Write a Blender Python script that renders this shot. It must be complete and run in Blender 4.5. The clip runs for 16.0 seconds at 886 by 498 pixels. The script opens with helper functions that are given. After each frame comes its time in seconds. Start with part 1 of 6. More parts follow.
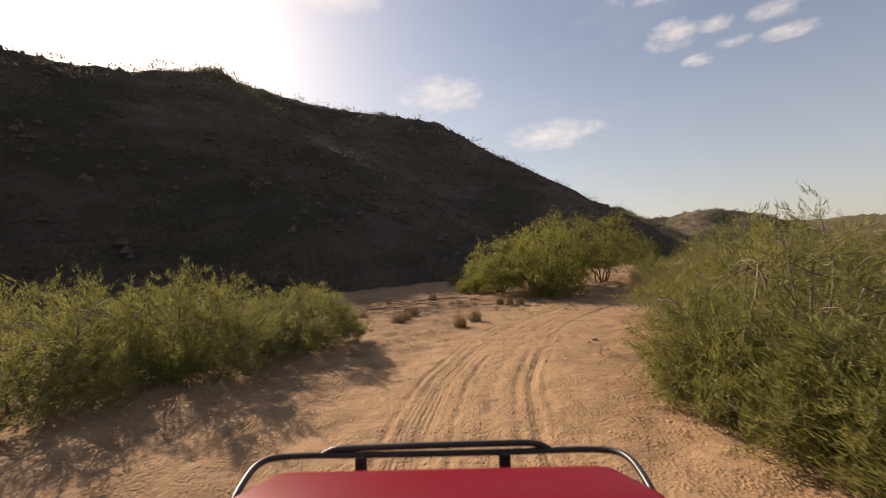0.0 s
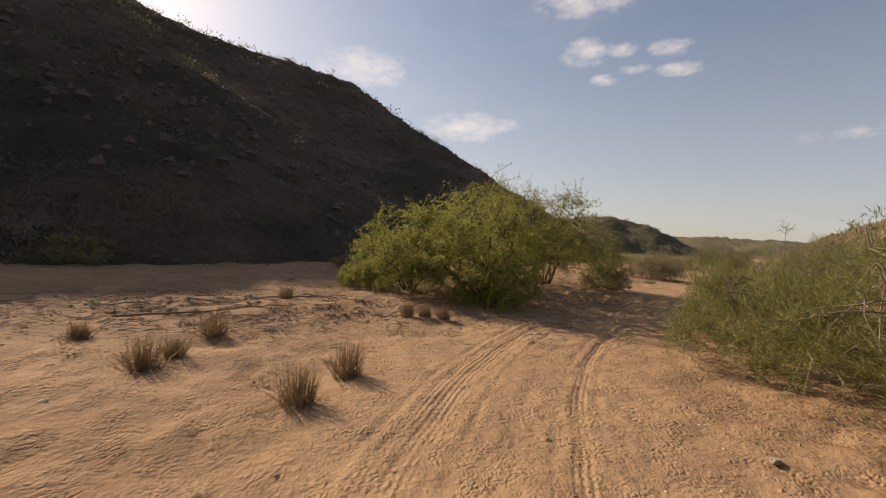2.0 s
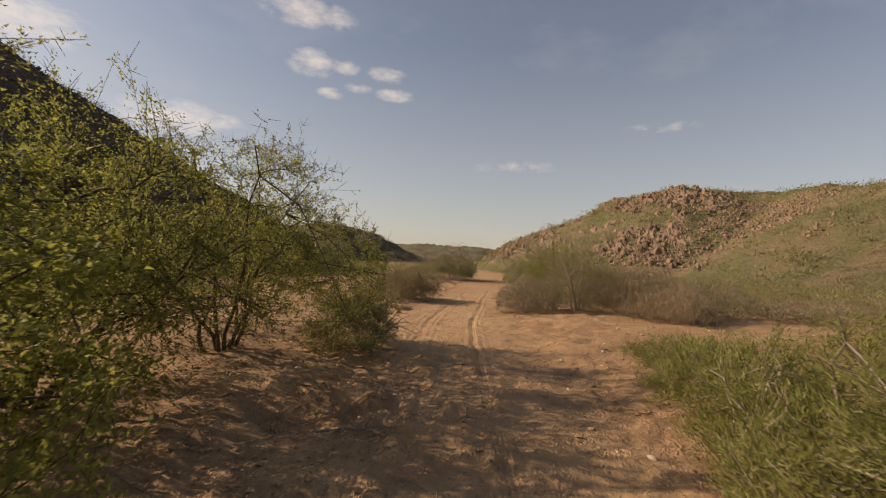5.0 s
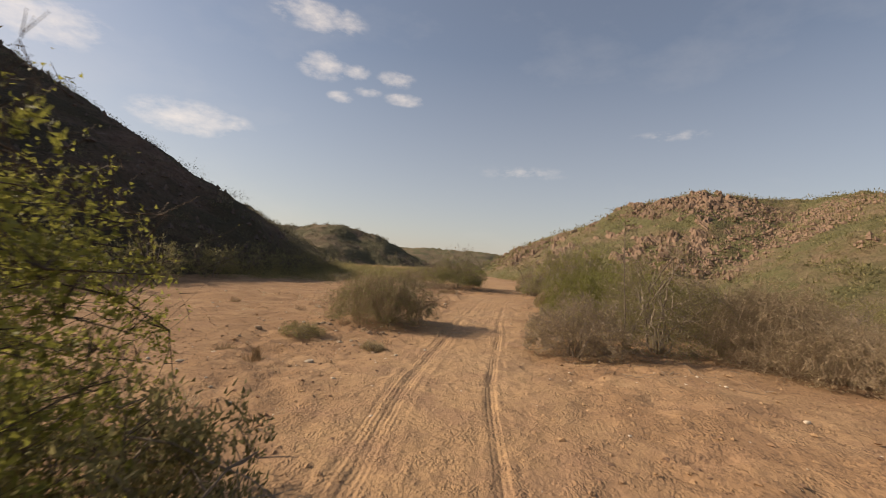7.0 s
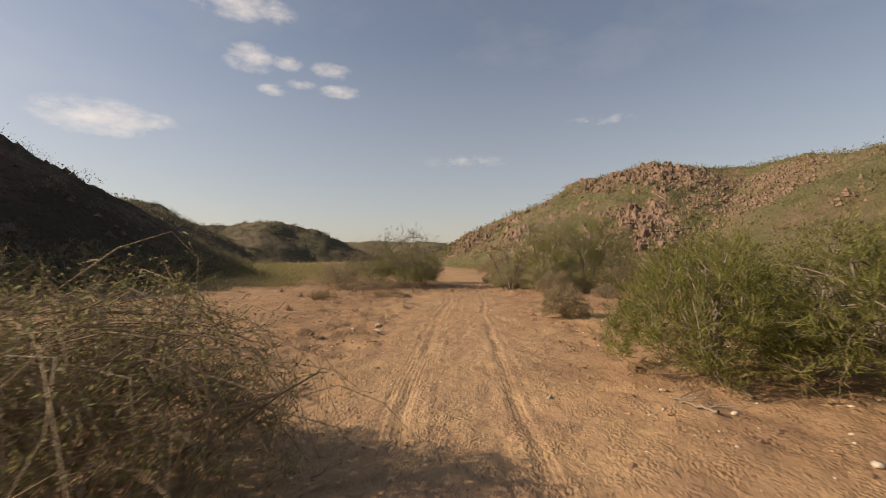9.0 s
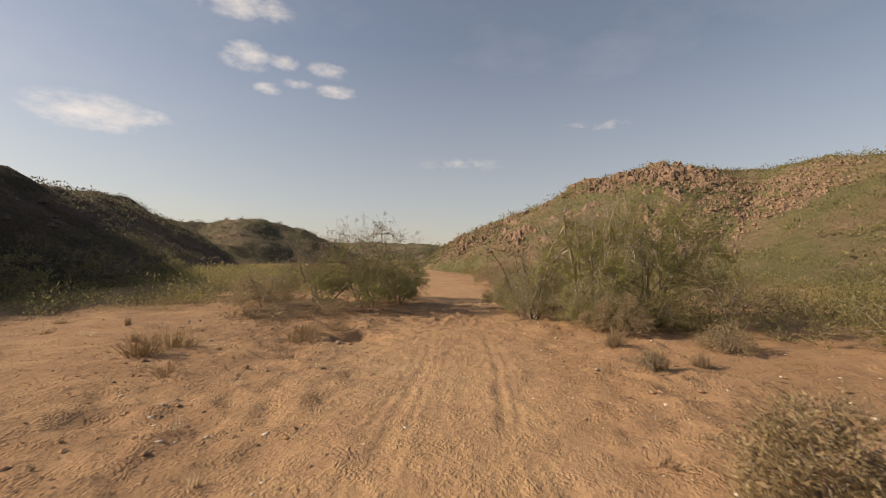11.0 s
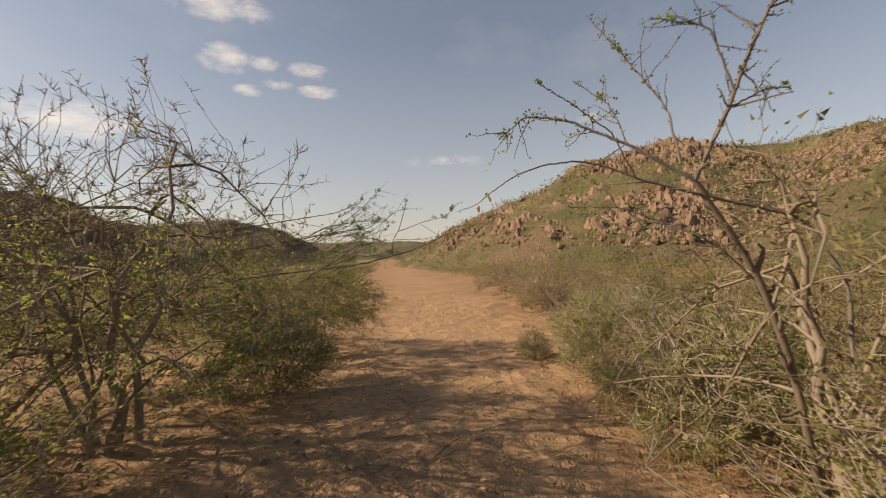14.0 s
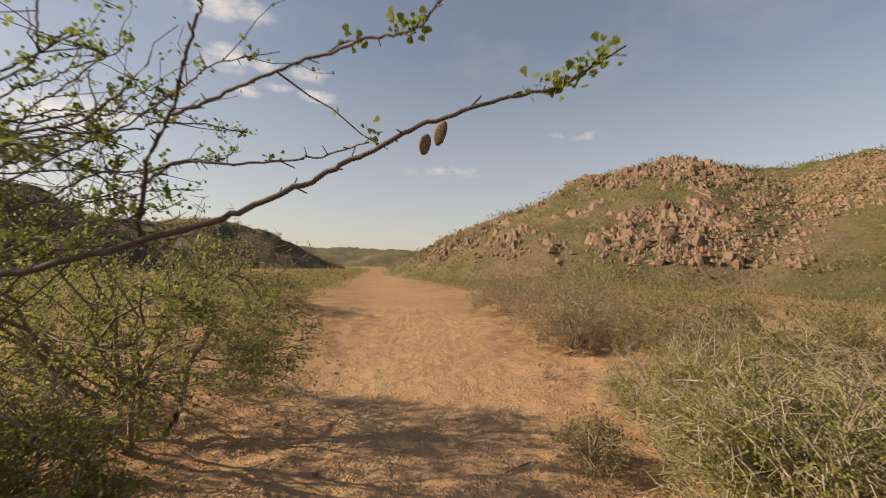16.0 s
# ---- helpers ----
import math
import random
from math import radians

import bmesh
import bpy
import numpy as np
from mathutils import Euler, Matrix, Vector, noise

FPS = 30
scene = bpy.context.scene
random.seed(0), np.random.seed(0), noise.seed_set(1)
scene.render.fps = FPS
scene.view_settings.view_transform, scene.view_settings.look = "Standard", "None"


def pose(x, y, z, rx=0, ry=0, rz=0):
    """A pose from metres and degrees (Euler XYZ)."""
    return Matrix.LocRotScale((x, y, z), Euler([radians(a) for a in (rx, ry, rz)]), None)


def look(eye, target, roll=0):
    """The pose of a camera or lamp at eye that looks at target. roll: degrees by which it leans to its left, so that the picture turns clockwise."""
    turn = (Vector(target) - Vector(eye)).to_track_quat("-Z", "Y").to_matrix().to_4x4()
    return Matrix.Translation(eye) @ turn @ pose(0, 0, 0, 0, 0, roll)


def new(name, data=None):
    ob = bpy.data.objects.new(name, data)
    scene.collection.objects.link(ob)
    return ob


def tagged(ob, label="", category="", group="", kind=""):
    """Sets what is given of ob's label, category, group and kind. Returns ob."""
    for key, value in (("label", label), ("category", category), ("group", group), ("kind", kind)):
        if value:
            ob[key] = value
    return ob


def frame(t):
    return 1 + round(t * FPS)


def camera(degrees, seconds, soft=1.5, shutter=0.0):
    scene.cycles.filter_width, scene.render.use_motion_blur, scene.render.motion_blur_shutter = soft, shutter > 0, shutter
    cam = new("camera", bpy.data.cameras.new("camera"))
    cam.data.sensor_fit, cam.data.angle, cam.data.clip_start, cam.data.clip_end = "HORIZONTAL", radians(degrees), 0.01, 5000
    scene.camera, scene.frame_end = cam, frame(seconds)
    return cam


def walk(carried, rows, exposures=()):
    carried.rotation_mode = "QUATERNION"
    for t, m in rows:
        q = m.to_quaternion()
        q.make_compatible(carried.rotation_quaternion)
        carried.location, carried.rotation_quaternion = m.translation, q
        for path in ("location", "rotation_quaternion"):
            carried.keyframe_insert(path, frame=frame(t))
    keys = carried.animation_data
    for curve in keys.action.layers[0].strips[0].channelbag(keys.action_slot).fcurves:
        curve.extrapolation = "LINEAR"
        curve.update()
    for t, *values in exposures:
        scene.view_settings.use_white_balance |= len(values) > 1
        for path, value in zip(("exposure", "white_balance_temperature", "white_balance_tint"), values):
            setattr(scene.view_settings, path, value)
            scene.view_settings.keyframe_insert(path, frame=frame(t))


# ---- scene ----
# ---- camera and its drive ----
ROWS = [
    (0.0, 0.000, -0.000, 2.277, -0.00, 0.75, 2.59),
    (0.5, 0.019, 1.932, 2.293, 0.93, 0.91, 2.32),
    (1.0, 0.121, 3.996, 2.203, -1.79, 1.35, 0.34),
    (1.5, 0.406, 6.328, 2.114, -6.72, -1.28, -0.71),
    (2.0, 0.877, 8.582, 1.937, -12.34, -1.40, -3.56),
    (2.5, 1.534, 10.389, 1.892, -18.50, 0.95, -1.72),
    (3.0, 2.227, 12.093, 2.042, -24.17, -0.21, -0.38),
    (3.5, 3.020, 13.656, 2.170, -29.23, 1.12, -1.00),
    (4.0, 3.957, 15.091, 2.090, -35.77, 0.80, -3.88),
    (4.5, 5.066, 16.456, 2.104, -42.37, 1.44, -4.69),
    (5.0, 6.315, 17.739, 2.152, -46.81, 1.48, -2.68),
    (7.5, 13.944, 24.502, 2.207, -45.96, 2.10, -3.97),
    (8.0, 16.118, 26.502, 2.201, -47.72, 0.58, 1.07),
    (8.5, 18.471, 28.475, 2.089, -51.17, 1.38, -0.79),
    (9.0, 20.882, 30.354, 1.991, -52.75, 1.07, 0.19),
    (11.5, 31.240, 37.420, 2.244, -54.16, 1.45, -1.33),
    (12.0, 33.620, 39.088, 2.170, -55.06, 1.31, -1.39),
    (12.5, 35.859, 40.654, 2.002, -54.88, 1.43, -0.83),
    (13.0, 37.783, 41.996, 2.031, -54.08, 1.28, 1.21),
    (13.5, 39.423, 43.164, 2.144, -54.39, 1.60, -1.86),
    (14.0, 40.809, 44.136, 2.148, -55.04, 0.97, 1.37),
    (14.5, 41.979, 44.876, 2.140, -55.17, 1.58, -1.44),
    (15.0, 42.961, 45.370, 2.160, -55.94, 0.59, 3.07),
    (15.5, 43.680, 46.000, 2.090, -56.02, 1.83, -0.75),
    (16.0, 44.397, 46.534, 2.126, -56.14, 2.33, -1.36),
]
cam = camera(90.9, 16.0, soft=1.05, shutter=0.15)
walk(cam, [(t, pose(x, y, z, 90 + pitch, roll, yaw)) for t, x, y, z, yaw, pitch, roll in ROWS],
     [(0.0, 0.50, 7650, 17), (2.4, 0.34, 7600, 17), (3.2, 0.16, 7700, 16), (4.5, 0.22, 8150, 16), (5.2, 0.34, 8150, 16), (7.4, 0.38, 7550, 15), (9.2, 0.34, 7750, 15), (12.0, 0.44, 7900, 15), (14.0, 0.50, 8150, 15), (15.2, 0.60, 8150, 15), (16.0, 0.54, 8100, 15)])

# ---- sky and sun ----
SUN_AZ, SUN_EL = -37.0, 28.3      # degrees: azimuth from +y towards +x, elevation
sun_dir = Vector((math.sin(radians(SUN_AZ)) * math.cos(radians(SUN_EL)),
                  math.cos(radians(SUN_AZ)) * math.cos(radians(SUN_EL)), math.sin(radians(SUN_EL))))
sun = new("sun", bpy.data.lights.new("sun", "SUN"))
sun.data.energy, sun.data.angle, sun.data.color = 4.6, radians(0.6), (1.0, 0.92, 0.80)
sun.matrix_world = look(sun_dir * 900, (0, 0, 0))


class Nodes:
    """Short hand for node trees."""

    def __init__(self, tree):
        self.t = tree
        tree.nodes.clear()

    def add(self, kind, ins=None):
        n = self.t.nodes.new(kind)
        for k, v in (ins or {}).items():
            if isinstance(v, bpy.types.NodeSocket):
                self.t.links.new(v, n.inputs[k])
            else:
                n.inputs[k].default_value = v
        return n

    def m(self, op, a, b=0.0, c=0.0, clamp=False):
        node = self.t.nodes.new("ShaderNodeMath")
        node.operation, node.use_clamp = op, clamp
        for k, v in enumerate((a, b, c)):
            if isinstance(v, bpy.types.NodeSocket):
                self.t.links.new(v, node.inputs[k])
            else:
                node.inputs[k].default_value = v
        return node.outputs[0]

    def scaled(self, vec, by):
        node = self.add("ShaderNodeVectorMath", {0: vec, 1: by})
        node.operation = "MULTIPLY"
        return node.outputs[0]

    def noise(self, vec, scale, detail=4.0, rough=0.55, lac=2.0):
        return self.add("ShaderNodeTexNoise", {"Vector": vec, "Scale": scale, "Detail": detail, "Roughness": rough, "Lacunarity": lac}).outputs["Fac"]

    def ramp(self, fac, stops, mode="LINEAR"):
        n = self.add("ShaderNodeValToRGB", {0: fac})
        n.color_ramp.interpolation = mode
        els = n.color_ramp.elements
        while len(els) < len(stops):
            els.new(0.5)
        for e, (p, c) in zip(els, stops):
            e.position = p
            e.color = (*c, 1) if len(c) == 3 else c
        return n.outputs[0]

    def mix(self, fac, a, b, mode="MIX"):
        n = self.add("ShaderNodeMix")
        n.data_type, n.blend_type = "RGBA", mode
        for k, v in ((0, fac), (6, a), (7, b)):
            if isinstance(v, bpy.types.NodeSocket):
                self.t.links.new(v, n.inputs[k])
            else:
                n.inputs[k].default_value = (*v, 1) if isinstance(v, tuple) and len(v) == 3 else v
        return n.outputs[2]

    def bump(self, height, strength, distance, normal=None):
        ins = {"Height": height, "Strength": strength, "Distance": distance}
        if normal is not None:
            ins["Normal"] = normal
        return self.add("ShaderNodeBump", ins).outputs[0]


def make_world():
    w = bpy.data.worlds.new("sky")
    w.use_nodes = True
    n = Nodes(w.node_tree)
    sky = n.add("ShaderNodeTexSky")
    sky.sky_type, sky.sun_disc, sky.sun_elevation, sky.sun_rotation = "NISHITA", False, radians(SUN_EL), radians(SUN_AZ)
    sky.altitude, sky.air_density, sky.dust_density, sky.ozone_density = 200.0, 1.0, 1.1, 1.6
    d = n.add("ShaderNodeTexCoord").outputs["Generated"]
    sep = n.add("ShaderNodeSeparateXYZ", {0: d})
    az = n.m("DEGREES", n.m("ARCTAN2", sep.outputs[0], sep.outputs[1]))
    el = n.m("DEGREES", n.m("ARCSINE", sep.outputs[2]))
    # fair-weather clouds: azimuth, elevation, half width, half height, weight
    clouds = [(1.0, 20.2, 7.0, 2.6, 1.0), (15.0, 14.3, 7.0, 2.2, 1.0), (29.0, 23.0, 4.0, 1.9, 0.9), (33.3, 22.8, 2.0, 1.1, 0.75),
              (38.3, 22.6, 3.0, 1.2, 0.7), (39.6, 20.4, 3.2, 0.9, 0.75), (31.3, 19.8, 2.0, 0.8, 0.65), (34.6, 20.8, 2.2, 0.7, 0.6),
              (28.0, 27.9, 6.6, 1.8, 1.0), (-13.5, 31.0, 10.0, 2.5, 1.0), (73.0, 16.5, 5.5, 0.7, 0.35), (55.8, 12.3, 6.5, 1.0, 0.3),
              (120.0, 24.0, 9.0, 2.0, 0.8), (170.0, 17.0, 12.0, 2.2, 0.8), (-95.0, 22.0, 9.0, 2.0, 0.9), (-150.0, 33.0, 10.0, 2.2, 0.8)]
    total = None
    for a, e, hw, hh, wt in clouds:
        u = n.m("DIVIDE", n.m("SUBTRACT", az, a), hw)
        up = n.m("SUBTRACT", el, e)
        v = n.m("DIVIDE", up, hh)
        r = n.m("SQRT", n.m("ADD", n.m("MULTIPLY", u, u), n.m("MULTIPLY", v, v)))
        k = n.m("MULTIPLY", n.m("SUBTRACT", 1.0, r, clamp=True), wt)
        total = k if total is None else n.m("MAXIMUM", total, k)
    stretch = n.scaled(d, (1.0, 1.0, 2.2))
    f = n.noise(stretch, 20.0, 8.0, 0.62)
    body = n.m("ADD", n.m("MULTIPLY", total, 0.9), n.m("MULTIPLY", n.m("SUBTRACT", f, 0.5), 2.3))
    mask = n.add("ShaderNodeMapRange", {"Value": body, "From Min": 0.0, "From Max": 1.75}).outputs[0]
    mask = n.m("MULTIPLY", mask, n.m("MULTIPLY", total, 5.0, clamp=True))
    veil = n.m("MULTIPLY", n.m("SUBTRACT", n.noise(stretch, 2.6, 6.0, 0.6), 0.52, clamp=True), 0.5)
    # thin haze whitens the lower sky
    low = n.add("ShaderNodeMapRange", {"Value": el, "From Min": 0.0, "From Max": 26.0, "To Min": 0.52, "To Max": 0.10}).outputs[0]
    hazy = n.mix(low, sky.outputs[0], (4.35, 4.5, 5.0))
    thin = n.mix(veil, hazy, (6.5, 6.6, 6.8))
    full = n.mix(n.m("MULTIPLY", mask, 0.9), thin, (9.0, 8.6, 8.2))
    bg = n.add("ShaderNodeBackground", {"Color": full, "Strength": SKY})
    n.t.links.new(bg.outputs[0], n.add("ShaderNodeOutputWorld").inputs[0])
    scene.world = w


SKY = 0.09
make_world()


# ---- materials ----
def material(name):
    mat = bpy.data.materials.new(name)
    mat.use_nodes = True
    n = Nodes(mat.node_tree)
    return mat, n


def finish(n, shader):
    n.t.links.new(shader, n.add("ShaderNodeOutputMaterial").inputs[0])


def where(n):
    return n.add("ShaderNodeTexCoord").outputs["Object"]


def sand_material():
    mat, n = material("sand")
    p = where(n)
    big = n.noise(p, 0.16, 5.0)
    mid = n.noise(p, 0.9, 6.0, 0.6)
    fine = n.noise(p, 16.0, 6.0, 0.7)
    speck = n.noise(p, 55.0, 4.0, 0.7)
    col = n.ramp(big, [(0.3, (0.382, 0.232, 0.121)), (0.55, (0.452, 0.284, 0.150)), (0.75, (0.497, 0.330, 0.185))])
    col = n.mix(n.m("MULTIPLY", n.m("SUBTRACT", mid, 0.47, clamp=True), 3.6, clamp=True), col, (0.33, 0.195, 0.120))
    clump = n.noise(p, 4.2, 6.0, 0.68)
    col = n.mix(n.m("MULTIPLY", n.m("SUBTRACT", clump, 0.52, clamp=True), 3.2, clamp=True), col, (0.27, 0.165, 0.105))
    col = n.mix(n.m("MULTIPLY", n.m("SUBTRACT", fine, 0.50, clamp=True), 2.6, clamp=True), col, (0.27, 0.165, 0.10))
    col = n.mix(n.m("MULTIPLY", n.m("SUBTRACT", speck, 0.56, clamp=True), 3.5, clamp=True), col, (0.19, 0.12, 0.08))
    col = n.mix(n.m("MULTIPLY", n.m("SUBTRACT", 0.40, speck, clamp=True), 3.0, clamp=True), col, (0.64, 0.50, 0.34))
    patch = n.m("MULTIPLY", n.m("SUBTRACT", n.noise(p, 0.33, 5.0, 0.6), 0.42, clamp=True), 6.0, clamp=True)
    litter = n.m("MULTIPLY", n.m("SUBTRACT", n.noise(p, 7.0, 8.0, 0.75), 0.53, clamp=True), 7.0, clamp=True)
    col = n.mix(n.m("MULTIPLY", n.m("MULTIPLY", litter, patch), 0.85), col, (0.155, 0.105, 0.07))
    crust = n.m("MULTIPLY", n.m("SUBTRACT", n.noise(p, 1.7, 9.0, 0.72), 0.50, clamp=True), 6.0, clamp=True)
    col = n.mix(n.m("MULTIPLY", crust, 0.6), col, (0.27, 0.163, 0.096))
    # reddish earth with dark crumbs away from the wheels
    node = n.add("ShaderNodeAttribute")
    node.attribute_name = "verge"
    earth = n.m("MULTIPLY", node.outputs["Fac"], n.m("MULTIPLY", n.m("SUBTRACT", n.noise(p, 0.75, 7.0, 0.65), 0.36, clamp=True), 5.0, clamp=True))
    col = n.mix(n.m("MULTIPLY", earth, 0.75), col, (0.285, 0.166, 0.089))
    crumb = n.m("MULTIPLY", n.m("SUBTRACT", n.noise(p, 11.0, 5.0, 0.7), 0.53, clamp=True), 9.0, clamp=True)
    col = n.mix(n.m("MULTIPLY", n.m("MULTIPLY", earth, crumb), 0.8), col, (0.130, 0.082, 0.056))
    grain = n.add("ShaderNodeTexVoronoi", {"Vector": p, "Scale": 70.0, "Randomness": 1.0})
    col = n.mix(n.m("MULTIPLY", n.add("ShaderNodeSeparateXYZ", {0: grain.outputs["Color"]}).outputs[0], 0.30), col, (0.23, 0.145, 0.09))
    crumbs = n.m("SUBTRACT", 1.0, n.add("ShaderNodeTexVoronoi", {"Vector": n.add("ShaderNodeVectorMath", {0: p, 1: n.scaled(n.add("ShaderNodeTexNoise", {"Vector": p, "Scale": 5.0}).outputs["Color"], (0.12, 0.12, 0.12))}).outputs[0], "Scale": 26.0}).outputs["Distance"])
    # tread lines left by tyres, in the ruts alone
    node = n.add("ShaderNodeAttribute")
    node.attribute_name = "lane"
    lane = node.outputs["Fac"]
    node = n.add("ShaderNodeAttribute")
    node.attribute_name = "along"
    along = node.outputs["Fac"]
    node = n.add("ShaderNodeAttribute")
    node.attribute_name = "tread"
    tread = node.outputs["Fac"]
    lines = n.m("SINE", n.m("MULTIPLY", lane, 88.0))
    bars = n.m("SINE", n.m("ADD", n.m("MULTIPLY", along, 52.0), n.m("MULTIPLY", lines, 0.8)))
    worn = n.m("MULTIPLY", tread, n.m("MULTIPLY", n.m("SUBTRACT", n.noise(p, 1.1, 3.0, 0.6), 0.34, clamp=True), 3.5, clamp=True))
    stamp = n.m("MULTIPLY", worn, n.m("ADD", n.m("MULTIPLY", lines, 0.6), n.m("MULTIPLY", bars, 0.4)))
    nor = n.bump(n.noise(p, 4.2, 6.0, 0.70), 0.6, 0.040)
    nor = n.bump(n.m("MULTIPLY", n.noise(p, 9.0, 4.0, 0.6), n.noise(p, 0.8, 3.0, 0.6)), 0.9, 0.055, nor)
    nor = n.bump(stamp, 0.8, 0.009, nor)
    nor = n.bump(n.m("MULTIPLY", crumbs, n.m("MULTIPLY", n.m("SUBTRACT", n.noise(p, 2.4, 6.0, 0.66), 0.43, clamp=True), 5.0, clamp=True)), 0.9, 0.030, nor)
    nor = n.bump(n.m("MULTIPLY", grain.outputs["Distance"], n.noise(p, 2.3, 3.0, 0.6)), 0.6, 0.009, nor)
    nor = n.bump(speck, 0.45, 0.008, nor)
    finish(n, n.add("ShaderNodeBsdfPrincipled", {"Base Color": col, "Roughness": 0.93, "Specular IOR Level": 0.12, "Normal": nor}).outputs[0])
    return mat


def hill_material(name, soil, soil2, rock, scrub):
    mat, n = material(name)
    p = where(n)
    geo = n.add("ShaderNodeNewGeometry")
    steep = n.add("ShaderNodeSeparateXYZ", {0: geo.outputs["Normal"]}).outputs[2]
    a = n.noise(p, 0.07, 6.0, 0.6)
    b = n.noise(p, 0.55, 8.0, 0.65)
    cell = n.add("ShaderNodeTexVoronoi", {"Vector": p, "Scale": 0.75, "Randomness": 1.0})
    col = n.mix(n.ramp(b, [(0.38, (0, 0, 0)), (0.62, (1, 1, 1))]), soil, soil2)
    rk = n.mix(cell.outputs["Color"], rock, tuple(c * 0.6 for c in rock), "MIX")
    col = n.mix(n.m("MULTIPLY", n.m("SUBTRACT", 0.86, steep, clamp=True), 5.0, clamp=True), col, rk)
    cover = n.m("ADD", n.m("MULTIPLY", n.m("SUBTRACT", a, 0.38, clamp=True), 5.0), n.m("MULTIPLY", n.m("SUBTRACT", n.noise(p, 0.35, 6.0, 0.65), 0.5, clamp=True), 3.0), clamp=True)
    col = n.mix(cover, col, scrub)
    fine = n.noise(p, 2.6, 6.0, 0.7)
    col = n.mix(n.m("MULTIPLY", n.m("SUBTRACT", fine, 0.50, clamp=True), 3.6, clamp=True), col, tuple(c * 0.40 for c in scrub))
    nor = n.bump(b, 0.9, 0.9)
    nor = n.bump(n.noise(p, 2.2, 6.0, 0.7), 0.8, 0.25, nor)
    finish(n, n.add("ShaderNodeBsdfPrincipled", {"Base Color": col, "Roughness": 0.95, "Specular IOR Level": 0.1, "Normal": nor}).outputs[0])
    return mat


def leaf_material(name, dark, mid, light, glow=0.45):
    mat, n = material(name)
    r = n.add("ShaderNodeNewGeometry").outputs["Random Per Island"]
    big = n.noise(where(n), 0.9, 3.0)
    f = n.m("ADD", n.m("MULTIPLY", r, 0.65), n.m("MULTIPLY", big, 0.45))
    col = n.ramp(f, [(0.15, dark), (0.5, mid), (0.85, light)])
    base = n.add("ShaderNodeBsdfPrincipled", {"Base Color": col, "Roughness": 0.6, "Specular IOR Level": 0.25}).outputs[0]
    thru = n.add("ShaderNodeBsdfTranslucent", {"Color": n.mix(0.35, col, light)}).outputs[0]
    finish(n, n.add("ShaderNodeMixShader", {0: glow, 1: base, 2: thru}).outputs[0])
    return mat


def bark_material(name, dark, light):
    mat, n = material(name)
    p = where(n)
    st = n.scaled(p, (9.0, 9.0, 2.0))
    f = n.noise(st, 3.0, 6.0, 0.65)
    r = n.add("ShaderNodeNewGeometry").outputs["Random Per Island"]
    col = n.mix(n.m("ADD", n.m("MULTIPLY", f, 0.7), n.m("MULTIPLY", r, 0.3)), dark, light)
    finish(n, n.add("ShaderNodeBsdfPrincipled", {"Base Color": col, "Roughness": 0.9, "Specular IOR Level": 0.15, "Normal": n.bump(f, 0.6, 0.01)}).outputs[0])
    return mat


def rock_material(name, a, b, c):
    mat, n = material(name)
    p = where(n)
    r = n.add("ShaderNodeObjectInfo").outputs["Random"]
    r2 = n.add("ShaderNodeNewGeometry").outputs["Random Per Island"]
    f = n.noise(p, 1.3, 7.0, 0.65)
    col = n.mix(f, a, b)
    col = n.mix(n.m("MULTIPLY", n.m("ADD", r, r2), 0.4), col, c)
    nor = n.bump(n.noise(p, 5.0, 8.0, 0.7), 0.8, 0.08)
    finish(n, n.add("ShaderNodeBsdfPrincipled", {"Base Color": col, "Roughness": 0.9, "Specular IOR Level": 0.2, "Normal": nor}).outputs[0])
    return mat


def plain_material(name, col, rough, metal=0.0, coat=0.0, grime=0.25, shine=0.5):
    mat, n = material(name)
    p = where(n)
    f = n.noise(p, 3.5, 7.0, 0.65)
    dusty = n.m("MULTIPLY", n.m("SUBTRACT", f, 0.42, clamp=True), grime * 3.0, clamp=True)
    c = n.mix(dusty, col, (0.42, 0.30, 0.20))
    ro = n.m("ADD", rough, n.m("MULTIPLY", dusty, 0.35))
    finish(n, n.add("ShaderNodeBsdfPrincipled", {"Base Color": c, "Specular IOR Level": shine, "Roughness": ro, "Metallic": metal, "Coat Weight": coat, "Coat Roughness": 0.08}).outputs[0])
    return mat


SAND = sand_material()
# the left hill's shade is partly put into these darker ground colours
HILL_SHADE = hill_material("left_hill_shaded_ground", (0.165, 0.108, 0.080), (0.225, 0.155, 0.118), (0.21, 0.150, 0.12), (0.095, 0.080, 0.052))
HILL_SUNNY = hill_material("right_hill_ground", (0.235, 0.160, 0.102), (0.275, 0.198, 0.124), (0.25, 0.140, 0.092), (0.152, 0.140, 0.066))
HILL_MID = hill_material("middle_hill_ground", (0.19, 0.135, 0.093), (0.22, 0.165, 0.112), (0.20, 0.145, 0.11), (0.115, 0.104, 0.062))
HILL_FAR = hill_material("far_hill_ground", (0.21, 0.155, 0.10), (0.23, 0.18, 0.115), (0.19, 0.14, 0.105), (0.135, 0.125, 0.072))
LEAF_FRESH = leaf_material("fresh_leaf", (0.080, 0.088, 0.022), (0.178, 0.176, 0.047), (0.290, 0.274, 0.086), 0.45)
LEAF_ACACIA = leaf_material("acacia_leaf", (0.088, 0.096, 0.023), (0.212, 0.214, 0.047), (0.365, 0.350, 0.085), 0.55)
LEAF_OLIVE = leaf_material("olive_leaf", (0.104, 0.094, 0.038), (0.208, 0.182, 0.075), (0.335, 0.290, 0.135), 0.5)
